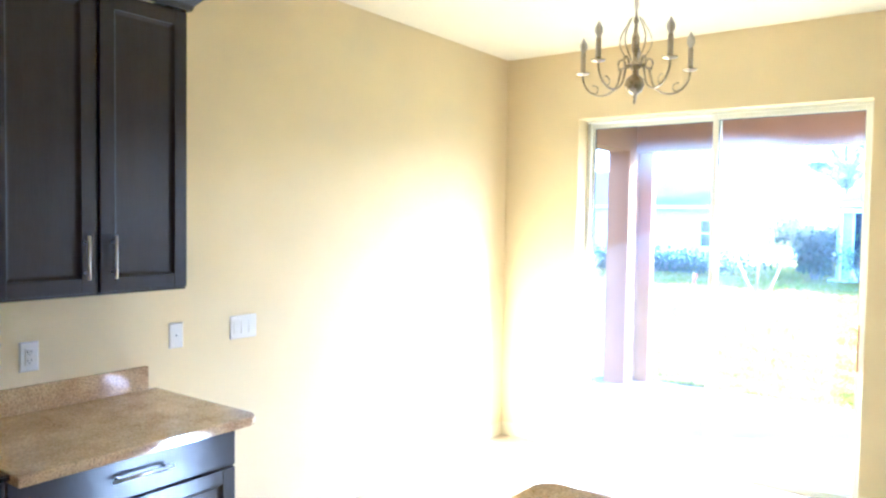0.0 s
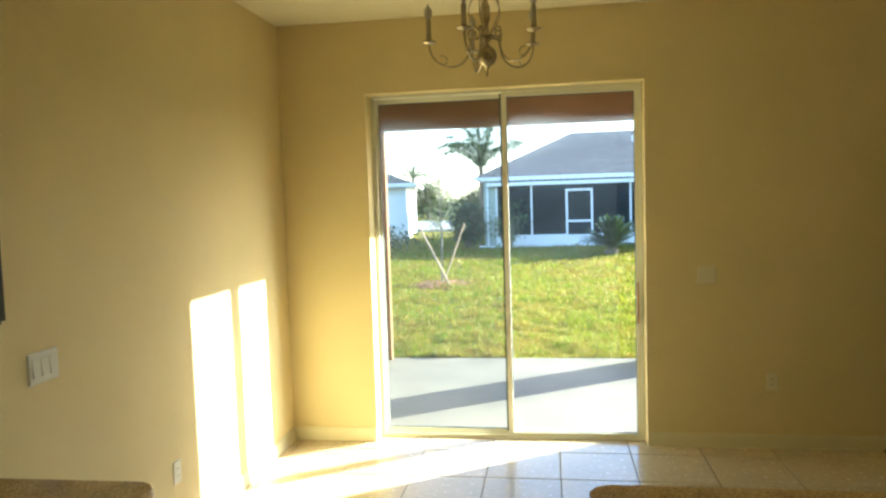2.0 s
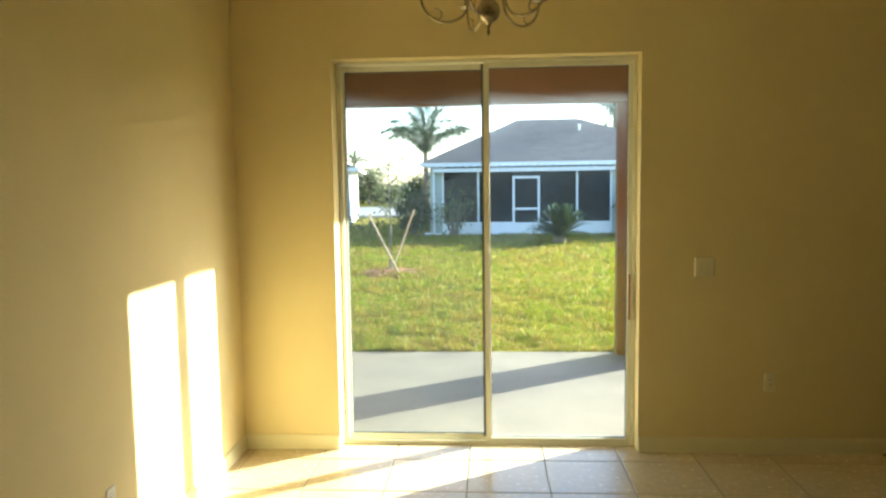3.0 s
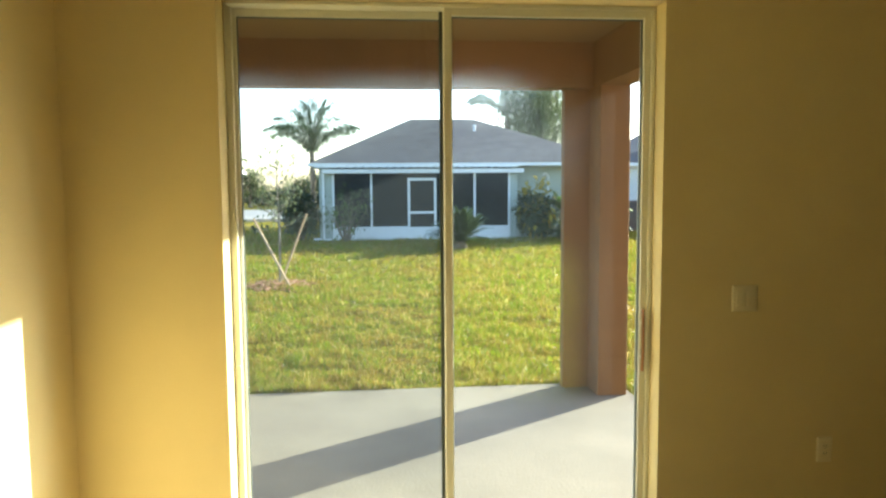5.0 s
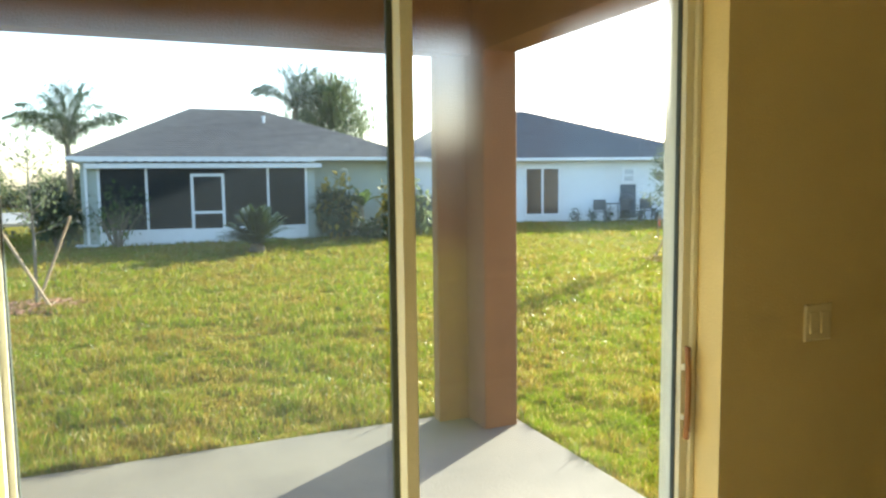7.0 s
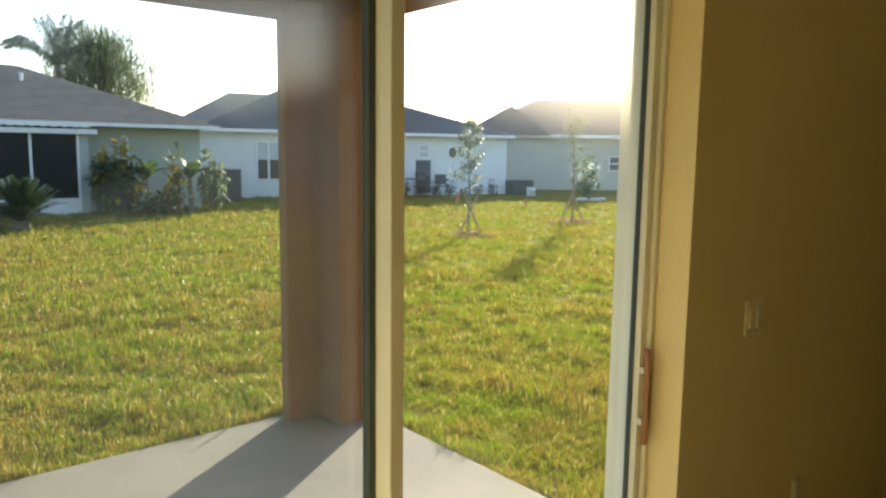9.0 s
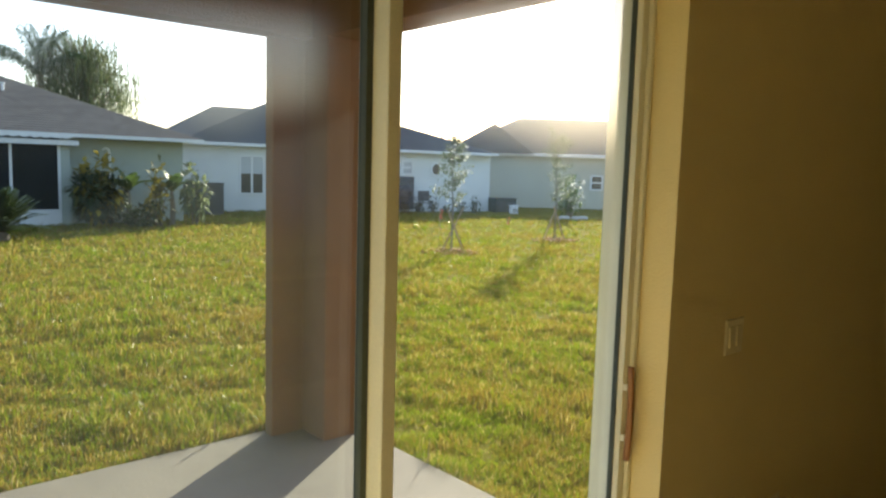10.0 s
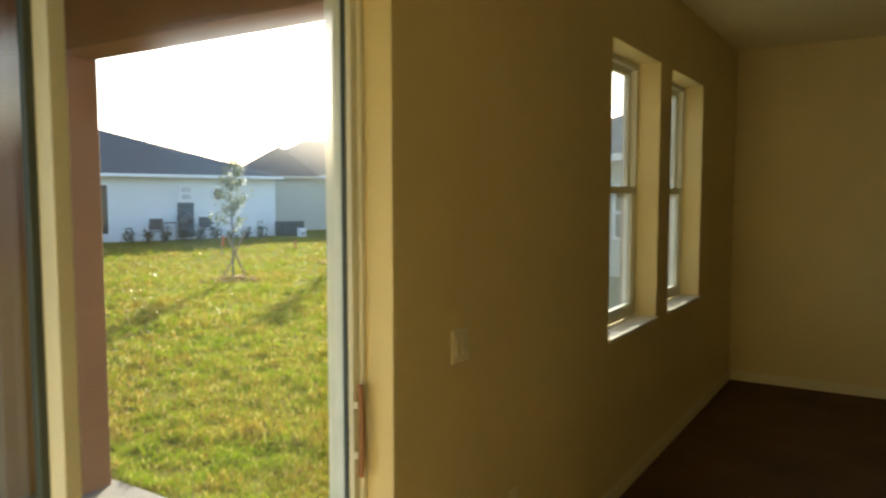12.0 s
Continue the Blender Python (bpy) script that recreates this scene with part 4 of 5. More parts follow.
def palm(x, y, height, spread, seed, label, count=22):
    rng = random.Random(seed)
    z = ground_z(x, y)
    p = thing("palm_tree", label, "palm tree", Matrix.Translation((x, y, z - 0.05)))
    bm = bmesh.new()
    tube(bm, [(0, 0, 0), (0.03, 0, height * .3), (0.02, .03, height * .6), (0, 0, height)], [0.20, 0.15, 0.13, 0.11], 12)
    for k in range(int(height / 0.22)):
        lathe(bm, [(0.155 - 0.01 * k * 0.2, 0), (0.162 - 0.01 * k * 0.2, 0.02), (0.15 - 0.01 * k * 0.2, 0.04)], 10, Matrix.Translation((0.02, 0.01, 0.15 + k * 0.22)))
    part("trunk", bm, BARK, p)
    v, f = [], []
    for k in range(count):
        rise = rng.uniform(0.7, 1.5)
        frond(v, f, (0, 0, height), k * 2.4 + rng.uniform(-.3, .3), rise, spread * rng.uniform(0.88, 1.1), 0.52 if rise < 1.1 else 0.38, spread * 0.16, rng, pairs=58, hang=0.6, width=0.042)
    mesh_from("crown", v, f, PALM_LEAF, p)
    return p


palm(-1.25, 28.2, 3.2, 3.6, 3, "queen palm with arching feathery fronds behind a roof", 34)
palm(7.6, 30.6, 5.0, 3.1, 5, "queen palm beside a weeping tree behind a roof", 26)
palm(-8.0, 47.0, 3.3, 1.5, 9, "small far palm beyond the street", 14)


def weeping_tree(x, y, height, r):
    rng = random.Random(11)
    t = thing("weeping_tree", "tall weeping tree with hanging strands of small leaves", "tree", Matrix.Translation((x, y, ground_z(x, y) - .05)))
    bm = bmesh.new()
    tube(bm, [(0, 0, 0), (0.1, 0, height * .3), (0, 0.1, height * .55), (0.1, 0, height * .8)], [0.28, 0.22, 0.15, 0.06], 10)
    tips = []
    for k in range(46):
        a, u = k * 2.399, (k + 0.5) / 46
        rr = r * math.sqrt(u) * rng.uniform(0.85, 1.05)
        top = height * (0.52 + 0.46 * math.sqrt(max(0.02, 1.0 - 0.96 * u))) * rng.uniform(0.95, 1.04)
        st = Vector((0.05, 0.05, height * (0.35 + 0.4 * (1 - u))))
        en = Vector((rr * math.cos(a), rr * math.sin(a), top))
        md = (st + en) / 2 + Vector((0, 0, 0.35))
        tube(bm, [st, md, en], [0.05, 0.03, 0.012], 5)
        tips += [(md, 0.6), (en, 1.0), ((md + en) / 2, 0.8)]
    part("trunk", bm, BARK, t)
    v, f = [], []
    for c, w in tips:
        for k in range(15):
            p = c + Vector((rng.gauss(0, .40), rng.gauss(0, .40), rng.gauss(-0.05, .26)))
            n = rng.randint(5, 14)
            lean = Vector((rng.uniform(-.2, .2), rng.uniform(-.2, .2), -1))
            for q in range(n):
                pp = p + lean * (q * 0.105)
                blade(v, f, pp, (rng.uniform(-1, 1), rng.uniform(-1, 1), -1.3), 0.03, 0.17, 0.25)
    mesh_from("crown", v, f, TREE_LEAF, t)
    return t


weeping_tree(9.25, 31.2, 7.0, 2.35)


def staked_tree(x, y, height, spread, seed, leaves, label):
    rng = random.Random(seed)
    z = ground_z(x, y)
    t = thing("young_tree", label, "tree", Matrix.Translation((x, y, z)), "young staked trees")
    bm = bmesh.new()
    tube(bm, [(0, 0, -.05), (0.02, 0, height * .35), (-.01, .02, height * .7), (0.01, 0, height)], [0.030, 0.024, 0.014, 0.005], 8)
    v, f = [], []
    for k in range(26):
        h = height * rng.uniform(0.38, 0.97)
        a = rng.uniform(0, 6.28)
        ln = spread * rng.uniform(0.5, 1.0) * (1.15 - 0.55 * h / height)
        st = Vector((0, 0, h))
        en = st + Vector((math.cos(a) * ln, math.sin(a) * ln, ln * rng.uniform(0.4, 1.1)))
        md = (st + en) / 2 + Vector((0, 0, -.04))
        tube(bm, [st, md, en], [0.009, 0.006, 0.002], 5)
        for q in range(leaves):
            u = rng.uniform(0.25, 1.05)
            p = st.lerp(en, u) + Vector((rng.gauss(0, .05), rng.gauss(0, .05), rng.gauss(0, .05)))
            blade(v, f, p, (rng.uniform(-1, 1), rng.uniform(-1, 1), rng.uniform(-.8, .4)), 0.035, 0.085, 0.15)
    part("trunk", bm, PALE_BARK, t)
    mesh_from("crown", v, f, YOUNG_LEAF, t)
    return t


def stakes(x, y, rows, label):
    z = ground_z(x, y)
    for dx0, dy0, dx1, dy1, top in rows:
        bm = bmesh.new()
        a, b = Vector((x + dx0, y + dy0, z - 0.06)), Vector((x + dx1, y + dy1, z + top))
        q = (b - a).to_track_quat("Z", "Y").to_matrix().to_4x4()
        box(bm, -.017, .017, -.017, .017, 0, (b - a).length, bevel=0.003)
        s = part("tree_stake", bm, STAKE, None, label, m=Matrix.Translation(a) @ q)
        tagged(s, category="stake", group="tree stakes")


def mulch_ring(x, y, r, seed):
    rng = random.Random(seed)
    v, f = [], []
    for k in range(230):
        a, d = rng.uniform(0, 6.28), r * math.sqrt(rng.random()) * rng.uniform(0.75, 1.1)
        px, py = x + d * math.cos(a), y + d * math.sin(a)
        pz = ground_z(px, py) + 0.012 + 0.05 * max(0, 1 - d / r) + rng.uniform(0, .02)
        n, w, l, b = len(v), rng.uniform(.008, .02), rng.uniform(.03, .07), rng.uniform(0, 6.28)
        for sx, sy, dz in ((-l, -w, 0), (l, -w, .01), (l, w, .012), (-l, w, 0)):
            v.append((px + sx * math.cos(b) - sy * math.sin(b), py + sx * math.sin(b) + sy * math.cos(b), pz + dz))
        v.append((px, py, pz - 0.05))
        f += [(n, n + 1, n + 2, n + 3), (n, n + 4, n + 1), (n + 2, n + 4, n + 3), (n + 1, n + 4, n + 2), (n + 3, n + 4, n)]
    tagged(mesh_from("mulch", v, f, MULCH), "ring of reddish bark mulch round a young tree", "mulch", kind="stuff")


staked_tree(-0.45, 10.2, 2.6, 0.72, 21, 22, "thin young tree with sparse leaves held by crossed stakes")
stakes(-0.45, 10.2, [(0.26, -0.35, -0.46, 0.15, 1.2), (-0.05, 0.45, 0.48, 0.25, 1.28)], "weathered wooden stake leaning against a young tree")
mulch_ring(-0.45, 10.1, 0.66, 1)
staked_tree(11.2, 10.6, 2.5, 0.5, 22, 60, "young leafy tree on crossed stakes in open lawn")
stakes(11.2, 10.6, [(0.32, -0.1, -0.12, 0.02, 0.95), (-0.05, 0.3, 0.25, -0.1, 1.0)], "weathered wooden stake beside a young tree")
mulch_ring(11.2, 10.6, 0.62, 2)
staked_tree(15.4, 11.2, 2.75, 0.5, 23, 60, "slim young tree on stakes near the far lawn")
stakes(15.4, 11.2, [(0.35, -0.1, -0.05, 0.02, 0.9), (-0.38, 0.1, 0.05, 0, 0.9)], "weathered wooden stake beside a young tree")
mulch_ring(15.4, 11.2, 0.62, 3)


def sago(x, y):
    rng = random.Random(31)
    z = ground_z(x, y)
    s = thing("sago_palm", "dark green sago palm on the lawn before a porch", "shrub", Matrix.Translation((x, y, z - .03)))
    bm = bmesh.new()
    lathe(bm, [(0.16, 0), (0.2, 0.10), (0.18, 0.18), (0.1, 0.26)], 14)
    part("trunk", bm, BARK, s)
    v, f = [], []
    for k in range(96):
        rise = rng.uniform(0.35, 1.5)
        frond(v, f, (0, 0, 0.22), k * 2.399, rise, rng.uniform(1.12, 1.4), 0.30, 0.24, rng, pairs=24, hang=0.1, width=0.052)
    mesh_from("crown", v, f, SAGO_LEAF, s)
    return s


sago(3.56, 16.0)


def shrub(name, x, y, w, h, seed, material, leaf, count, label, d=None, stems=9, long=2.2):
    rng = random.Random(seed)
    z = ground_z(x, y)
    s = thing(name, label, "shrub", Matrix.Translation((x, y, z - .03)))
    d = d or w
    bm = bmesh.new()
    v, f = [], []
    lobes = []
    for k in range(stems):
        a = k * 2.399
        u = math.sqrt((k + .5) / stems)
        en = Vector((u * w * .42 * math.cos(a), u * d * .42 * math.sin(a), h * rng.uniform(0.55, 0.88) * (1.1 - 0.3 * u)))
        tube(bm, [(0.05 * math.cos(a), 0.05 * math.sin(a), 0), en * 0.5 + Vector((0, 0, .05)), en], [0.025, 0.016, 0.006], 5)
        lobes.append(en)
        lobes.append(en * 0.62 + Vector((rng.uniform(-.1, .1), rng.uniform(-.1, .1), 0)))
    part("stems", bm, BARK, s)
    for k in range(count):
        c = lobes[rng.randrange(len(lobes))]
        o = Vector((rng.gauss(0, 1), rng.gauss(0, 1), rng.gauss(0, 1))).normalized()
        p = c + Vector((o.x * w * .2, o.y * d * .2, o.z * h * .2)) * rng.uniform(0.5, 1.05)
        p.z = max(0.04, p.z)
        blade(v, f, p, o + Vector((0, 0, rng.uniform(-.5, .5))), leaf, leaf * long * rng.uniform(.7, 1.2), 0.2)
    mesh_from("foliage", v, f, material, s)
    return s


shrub("shrub", -1.0, 20.0, 1.5, 1.65, 41, DARK_LEAF, 0.08, 2600, "dense dark shrub at the porch corner")
shrub("shrub", 0.45, 18.9, 1.7, 1.75, 42, BROAD_LEAF, 0.06, 420, "thin open shrub before the porch screen", stems=14)
shrub("shrub", 6.25, 18.9, 1.35, 1.65, 43, DARK_LEAF, 0.10, 2400, "dense dark green bush against the house wall")
shrub("croton", 6.25, 18.7, 1.0, 2.25, 44, CROTON_LEAF, 0.14, 300, "yellow-leaved croton rising over a dark bush", stems=6)
shrub("croton", 7.75, 18.6, 0.55, 1.95, 45, CROTON_LEAF, 0.13, 150, "croton with yellow and green leaves by the wall", stems=6)
shrub("shrub", 8.7, 18.5, 0.65, 1.7, 46, YOUNG_LEAF, 0.13, 230, "light green leafy bush at the house corner", stems=6)
shrub("shrub", 7.2, 18.5, 1.3, 0.7, 47, DARK_LEAF, 0.08, 500, "low dark bush along the house wall")
shrub("shrub", 22.6, 16.5, 1.0, 1.75, 48, BROAD_LEAF, 0.09, 420, "small bright green tree-like bush above pale stones", stems=7)
# Added row of dark leaves in place of the house's shadow on the grass.
shrub("hedge", -6.2, 19.6, 9.0, 0.9, 49, DARK_LEAF, 0.09, 2600, "low dark leafy strip standing in for the far house's shadow", d=1.2, stems=22)


def banana(x, y):
    rng = random.Random(51)
    s = thing("banana_plant", "banana plant with broad upright green leaves", "plant", Matrix.Translation((x, y, ground_z(x, y) - .03)))
    bm = bmesh.new()
    tube(bm, [(0, 0, 0), (0.02, 0, .5), (0, 0.02, 1.0)], [0.09, 0.075, 0.05], 10)
    part("stem", bm, PALE_BARK, s)
    for k in range(7):
        a, rise, ln = k * 2.2, rng.uniform(0.6, 1.35), rng.uniform(0.8, 1.15)
        v, f = [], []
        dd, ss = Vector((math.cos(a), math.sin(a), 0)), Vector((-math.sin(a), math.cos(a), 0))
        for q in range(9):
            u = q / 8
            c = Vector((0, 0, .95)) + dd * ln * u * math.cos(rise) + Vector((0, 0, ln * (math.sin(rise) * u - .45 * u * u)))
            w = 0.17 * math.sin(math.pi * min(1, .08 + .9 * u)) ** .6
            v += [tuple(c + ss * w + Vector((0, 0, .04))), tuple(c), tuple(c - ss * w + Vector((0, 0, .04)))]
        for q in range(8):
            n = q * 3
            f += [(n, n + 1, n + 4, n + 3), (n + 1, n + 2, n + 5, n + 4)]
        mesh_from("leaf", v, f, BROAD_LEAF, s)
    return s


shrub("hedge", -7.0, 62.0, 22.0, 1.7, 50, DARK_LEAF, 0.2, 3000, "dark hedge beyond the street", d=2.0, stems=34)

banana(7.05, 18.9)
banana(8.15, 18.7)


def far_tree(x, y, h, r, seed):
    rng = random.Random(seed)
    t = thing("tree", "broad dark green tree beyond the street", "tree", Matrix.Translation((x, y, 0)), "far trees")
    bm = bmesh.new()
    tube(bm, [(0, 0, 0), (0, 0.1, h * .4), (0.1, 0, h * .7)], [0.2, 0.14, 0.05], 8)
    v, f = [], []
    for k in range(14):
        a, u = k * 2.4, rng.random()
        c = Vector((r * .7 * math.cos(a) * u, r * .7 * math.sin(a) * u, h * rng.uniform(.45, .85)))
        tube(bm, [(0, 0, h * .35), c], [0.05, 0.02], 5)
        for q in range(120):
            o = Vector((rng.gauss(0, 1), rng.gauss(0, 1), rng.gauss(0, .8))) * r * .24
            blade(v, f, c + o, (rng.uniform(-1, 1), rng.uniform(-1, 1), rng.uniform(-.6, .8)), 0.16, 0.3, .1)
    part("trunk", bm, BARK, t)
    mesh_from("crown", v, f, TREE_LEAF, t)


for k, (x, y, h, r) in enumerate(((-8.4, 56, 3.0, 1.9), (-4.6, 60, 2.5, 2.0), (-2.2, 52, 2.9, 1.7), (-11.5, 57, 3.3, 2.3), (-15, 58, 3.0, 2.3), (0.8, 58, 2.8, 2.2), (37, 40, 4.2, 2.6))):
    far_tree(x, y, h, r, 60 + k)


# ---------------------------------------------------------------- yard things
def marker(x, y, h):
    z = ground_z(x, y)
    m = thing("marker_stake", "survey stake with a red-orange ribbon in the lawn", "marker stake", Matrix.Translation((x, y, z)), "marker stakes")
    part("stick", boxes((-.012, .012, -.01, .01, -.05, h)), STAKE, m)
    bm = bmesh.new()
    rows = [[bm.verts.new((0.014 + .03 * math.sin(k * 1.3), -.014 - .012 * k % .03, h - .03 - k * .055)), bm.verts.new((0.075 + .03 * math.sin(k * 1.3 + .5), -.012, h - .035 - k * .055))] for k in range(6)]
    for p, q in zip(rows, rows[1:]):
        bm.faces.new((p[0], p[1], q[1], q[0]))
    part("ribbon", bm, RIBBON, m)


RIBBON = surface("orange_red_ribbon", (0.75, 0.10, 0.04), 0.6, bump=0.0)
PLASTIC_DARK = surface("dark_green_plastic", (0.03, 0.04, 0.035), 0.5)
METAL_DARK = surface("dark_painted_metal", (0.05, 0.055, 0.06), 0.5)
marker(14.6, 14.9, 0.62)
marker(-2.3, 12.2, 0.62)
marker(17.8, 15.2, 0.3)

rng = random.Random(5)
for k in range(5):
    bm = bmesh.new()
    bmesh.ops.create_icosphere(bm, subdivisions=2, radius=0.17)
    for v in bm.verts:
        v.co *= 1 + 0.25 * noise.noise(v.co * 6 + Vector((k, 0, 0)))
        v.co.z *= 0.6
    sx, sy = 22.0 + k * 0.19, 16.35 - k * 0.13 + 0.1 * math.sin(k * 2)
    s = part("garden_stone", bm, STONE, None, "pale garden stone at the foot of a bush", smooth=True, m=pose(sx, sy, ground_z(sx, sy) + 0.06, 0, 0, k * 40))
    tagged(s, category="stone", group="garden stones")


def utility_box(name, x, y, w, d, h, material, label, category, turn=-14):
    b = thing(name, label, category, pose(x, y, ground_z(x, y) - .02, 0, 0, turn))
    part("cabinet", boxes((-w / 2, w / 2, -d / 2, d / 2, 0, h), bevel=0.02), material, b)
    bm = bmesh.new()
    for k in range(int(h / 0.09) - 1):
        box(bm, -w * .44, w * .44, -d / 2 - .014, -d / 2 - .001, 0.07 + k * .09, 0.115 + k * .09)
    part("louvre", bm, METAL_DARK, b)
    part("lid", boxes((-w / 2 - .02, w / 2 + .02, -d / 2 - .02, d / 2 + .02, h + .001, h + .03), bevel=0.008), material, b)


utility_box("air_conditioner", 10.75, 22.9, 1.35, 0.8, 1.08, METAL_DARK, "dark outdoor air conditioner beside the white house", "air conditioner")
utility_box("storage_box", 23.4, 20.9, 1.05, 0.7, 0.6, PLASTIC_DARK, "dark low storage box at the house corner", "storage box")
utility_box("meter_box", 23.0, 19.8, 0.3, 0.25, 0.34, WHITE, "small white utility box on the lawn", "utility box")


def garden_chair(x, y, turn):
    c = thing("garden_chair", "dark metal garden chair on the grass by the white house", "chair", pose(x, y, ground_z(x, y), 0, 0, turn), "garden chairs")
    part("seat", boxes((-.23, .23, -.22, .22, .40, .43), bevel=0.008), METAL_DARK, c)
    part("backrest", boxes((-.23, .23, .20, .225, .48, .88), bevel=0.008), METAL_DARK, c)
    for lx, ly, top in ((-.21, -.2, .64), (.21, -.2, .64), (-.21, .2, .88), (.21, .2, .88)):
        bm = bmesh.new()
        tube(bm, [(lx, ly, -.02), (lx, ly, .40 if ly < 0 else .88)], 0.014, 6)
        part("leg", bm, METAL_DARK, c)
    for lx in (-.24, .24):
        part("armrest", boxes((lx - .02, lx + .02, -.2, .2, .62, .645), bevel=0.005), METAL_DARK, c)


garden_chair(17.1, 21.3, 150)
garden_chair(18.2, 20.9, 10)
garden_chair(19.0, 20.9, -30)
gt = thing("garden_table", "round dark metal garden table beside the chairs", "table", pose(17.7, 21.2, ground_z(17.7, 21.2)))
bm = bmesh.new()
lathe(bm, [(0.42, 0.70), (0.45, 0.705), (0.45, 0.725), (0.42, 0.73)], 24)
part("tabletop", bm, METAL_DARK, gt)
for k in range(4):
    bm = bmesh.new()
    a = k * math.pi / 2 + .4
    tube(bm, [(.34 * math.cos(a), .34 * math.sin(a), -.02), (.28 * math.cos(a), .28 * math.sin(a), .70)], 0.014, 6)
    part("leg", bm, METAL_DARK, gt)
gr = thing("kettle_grill", "black kettle grill on legs near the white wall", "grill", pose(18.6, 21.6, ground_z(18.6, 21.6)))
bm = bmesh.new()
lathe(bm, [(0.03, 0.62), (0.2, 0.66), (0.28, 0.78), (0.29, 0.86), (0.27, 0.95), (0.18, 1.05), (0.03, 1.09)], 20)
part("bowl", bm, METAL_DARK, gr, smooth=True)
for k in range(3):
    bm = bmesh.new()
    a = k * 2.094
    tube(bm, [(.3 * math.cos(a), .3 * math.sin(a), -.02), (.14 * math.cos(a), .14 * math.sin(a), .68)], 0.012, 6)
    part("leg", bm, METAL_DARK, gr)
for k in range(9):
    u = 1.5 + k * 1.05
    px, py = 15.5 + u * .97 * 0.62, 22.0 - u * .24 * 0.62
    shrub("flower_bed_plant", px, py, 0.55, rng.uniform(0.35, 0.75), 80 + k, DARK_LEAF, 0.06, 150, "low dark plant in the bed along the white house", stems=5)


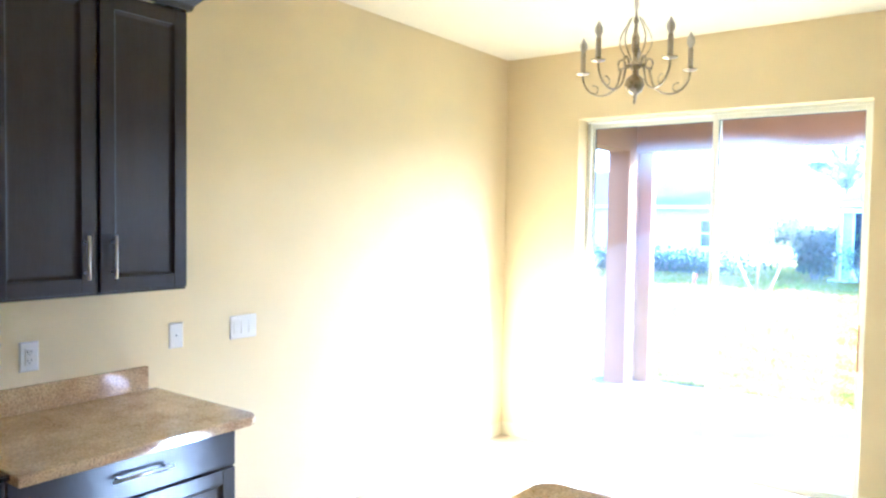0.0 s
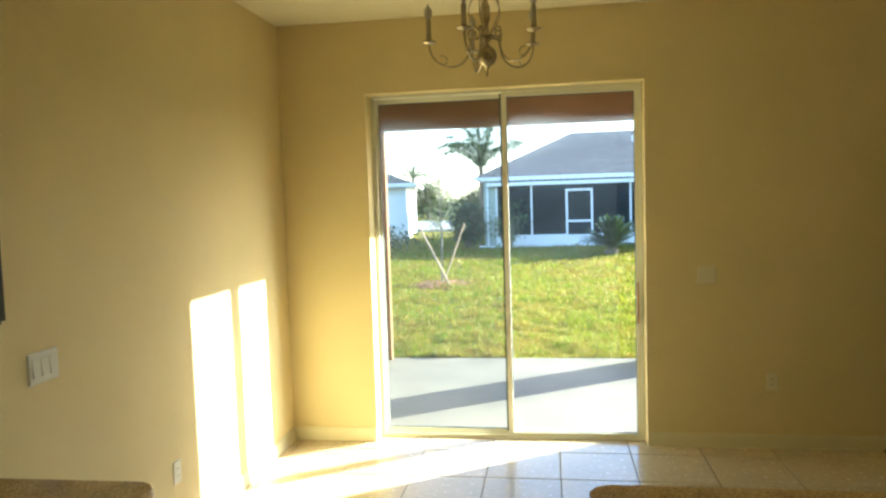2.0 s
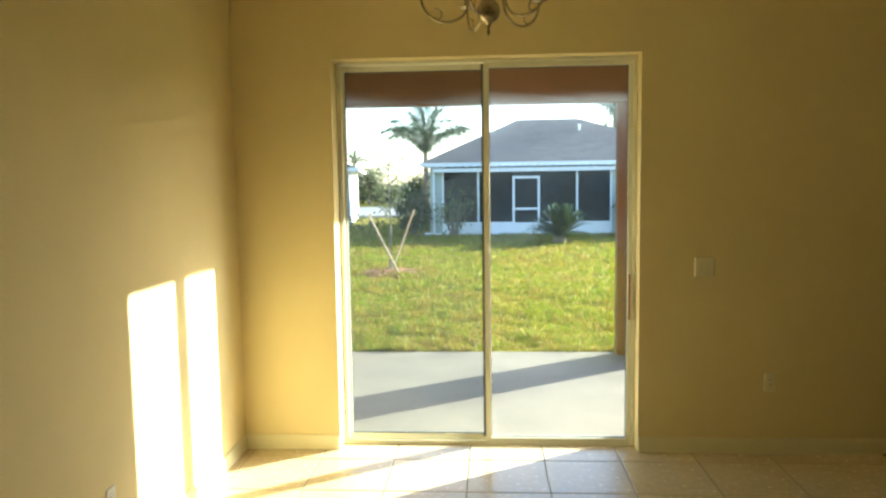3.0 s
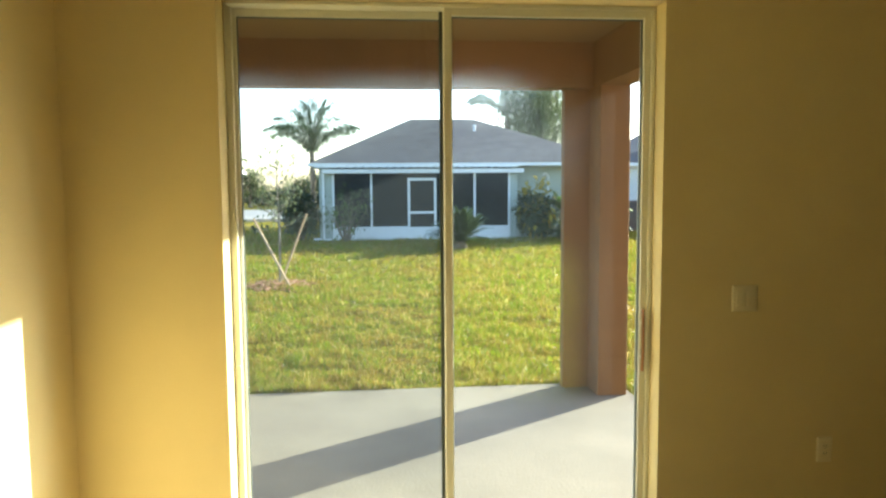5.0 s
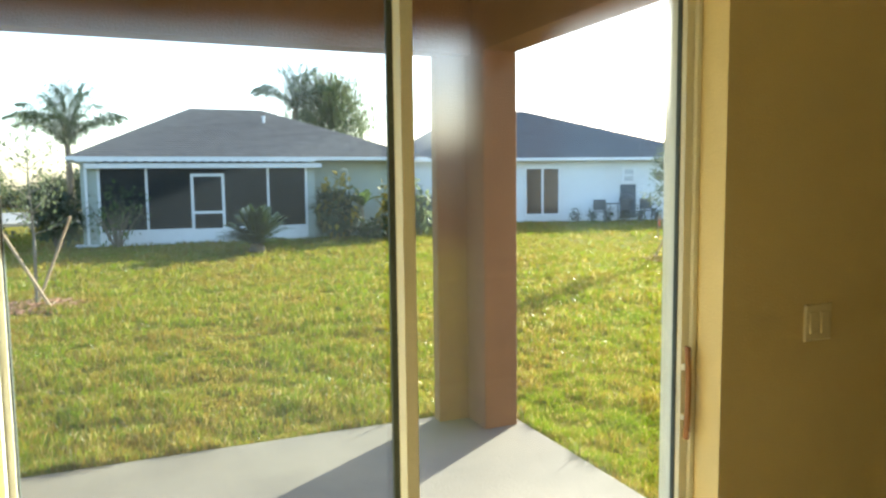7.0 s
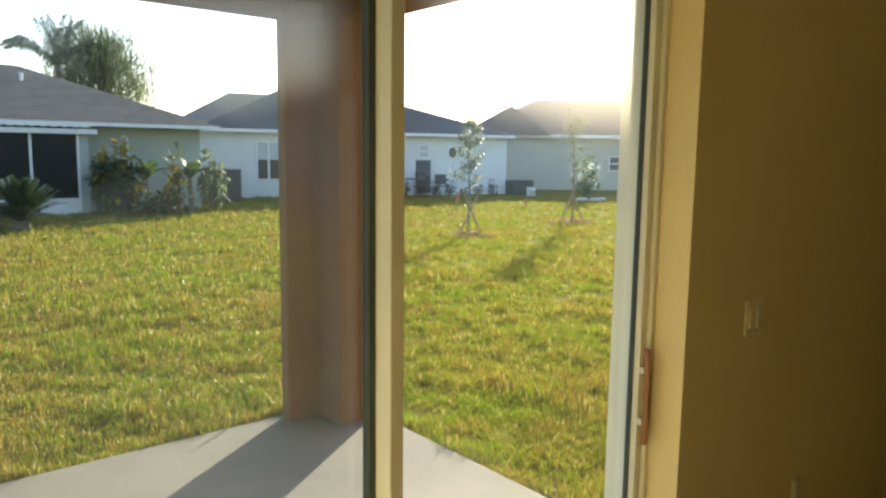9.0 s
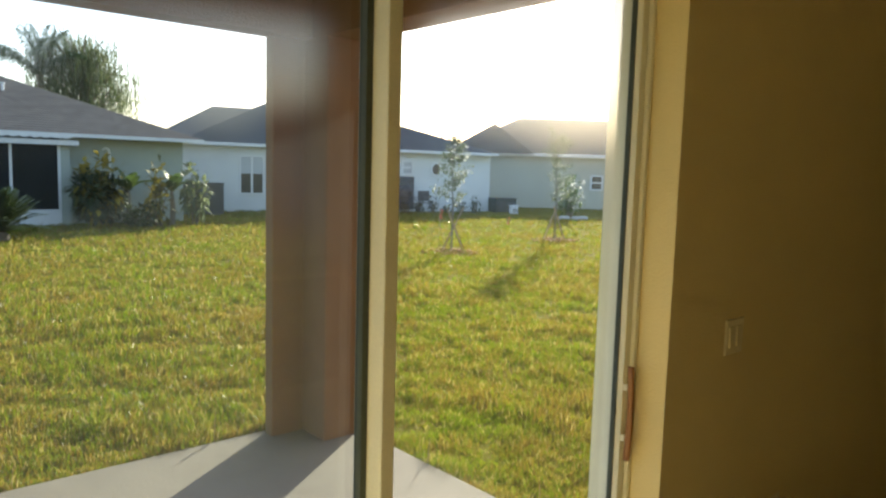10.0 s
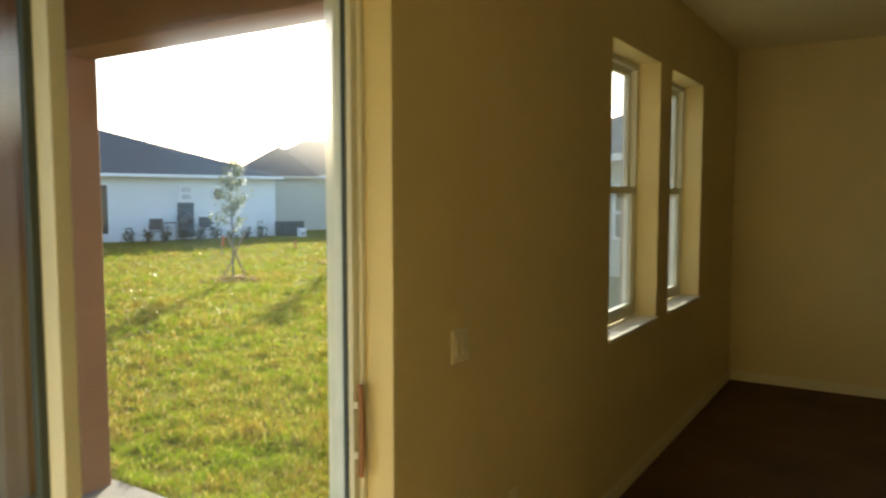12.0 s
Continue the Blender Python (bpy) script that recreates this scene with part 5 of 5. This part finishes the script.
# ---------------------------------------------------------------- lawn
def lawn():
    """Blades in clumps, thick near the patio and thinning out with distance, where each stands for several."""
    r = np.random.default_rng(7)
    n = 70000
    dist = 2.6 * np.exp(r.uniform(0, math.log(28.0 / 2.6), n))
    az = np.radians(r.uniform(-30, 68, n))
    cx, cy = 1.2 + dist * np.sin(az), -0.9 + dist * np.cos(az)
    reach = dist
    ex = np.concatenate([r.uniform(3.45, 3.60, 420), r.uniform(-0.5, 3.6, 520)])
    ey = np.concatenate([r.uniform(0.3, 3.4, 420), r.uniform(3.29, 3.42, 520)])
    cx, cy, reach = np.concatenate([cx, ex]), np.concatenate([cy, ey]), np.concatenate([reach, np.full(940, 4.5)])
    tall = np.concatenate([r.uniform(0.7, 1.25, n), np.full(940, 1.5)])
    tuft = np.array([noise.noise((a * 3.1, b * 3.1, 0.0)) + 0.7 * noise.noise((a * 0.9, b * 0.9, 5.0)) for a, b in zip(cx.tolist(), cy.tolist())])
    tall *= np.clip(0.92 + 0.85 * tuft, 0.42, 1.6)
    full = tuft + r.uniform(-0.15, 0.15, len(cx)) > -0.85
    cx, cy, reach, tall = cx[full], cy[full], reach[full], tall[full]
    n = len(cx)
    per = 8
    size = np.repeat((reach / 6.0) ** 0.75, per)
    x = np.repeat(cx, per) + r.normal(0, 0.028, n * per) * size
    y = np.repeat(cy, per) + r.normal(0, 0.028, n * per) * size
    tall = np.repeat(tall, per)
    lean_a = np.repeat(r.uniform(0, 2 * np.pi, n), per) + r.normal(0, 0.9, n * per)
    keep = ~((x < LX1 + 0.065) & (x > LX0 - .11) & (y < LY1 + 0.045)) & ~((y < 0.35) & (x < 8.7)) & ~((y > 19.6) & (x < 9.4) & (x > -0.9))
    x, y, size, tall, lean_a = x[keep], y[keep], size[keep], tall[keep], lean_a[keep]
    n = len(x)
    z = np.array([ground_z(a, b) for a, b in zip(x.tolist(), y.tolist())])
    a = r.uniform(0, 2 * np.pi, n)
    hh = 0.072 * tall * r.uniform(0.5, 1.3, n) * np.minimum(1.15, size ** 0.3)
    lean = r.uniform(0.1, 0.75, n) * hh
    w = 0.0062 * size
    sx, sy = np.cos(a) * w / 2, np.sin(a) * w / 2
    lx, ly = np.cos(lean_a) * lean, np.sin(lean_a) * lean
    p = np.empty((n, 5, 3))
    p[:, 0] = np.stack([x - sx, y - sy, z - .01], 1)
    p[:, 1] = np.stack([x + sx, y + sy, z - .01], 1)
    p[:, 2] = np.stack([x + sx * .8 + lx * .4, y + sy * .8 + ly * .4, z + hh * .62], 1)
    p[:, 3] = np.stack([x - sx * .8 + lx * .4, y - sy * .8 + ly * .4, z + hh * .62], 1)
    p[:, 4] = np.stack([x + lx, y + ly, z + hh * .92], 1)
    i = np.arange(n) * 5
    quads = np.stack([i, i + 1, i + 2, i + 3], 1).tolist()
    tips = np.stack([i + 3, i + 2, i + 4], 1).tolist()
    me = bpy.data.meshes.new("grass")
    me.from_pydata(p.reshape(-1, 3).tolist(), [], quads + tips)
    me.materials.append(GRASS)
    tagged(new("grass", me), "short green lawn grass with straw-coloured blades", "grass", kind="stuff")


lawn()


def weed(x, y, h, seed):
    """A tall dry grass stalk with a few thin blades."""
    rng = random.Random(seed)
    w = thing("grass_stalk", "single tall dry grass stalk at the patio edge", "weed", Matrix.Translation((x, y, ground_z(x, y) - .01)), "tall grass stalks")
    bm = bmesh.new()
    tube(bm, [(0, 0, 0), (0.006, 0.004, h * .5), (0.02, 0.01, h)], [0.004, 0.0035, 0.0015], 5)
    part("stalk", bm, STAKE, w)
    v, f = [], []
    for k in range(5):
        a = rng.uniform(0, 6.28)
        blade(v, f, (0, 0, h * .1 * k), (math.cos(a), math.sin(a), 1.2), 0.008, h * .5, 0.2)
    mesh_from("leaves", v, f, GRASS, w)


for k, (x, y, h) in enumerate(((2.56, 3.30, 0.24), (3.47, 2.2, 0.2), (3.48, 1.3, 0.22), (1.4, 3.31, 0.17), (0.5, 3.32, 0.19))):
    weed(x, y, h, 90 + k)
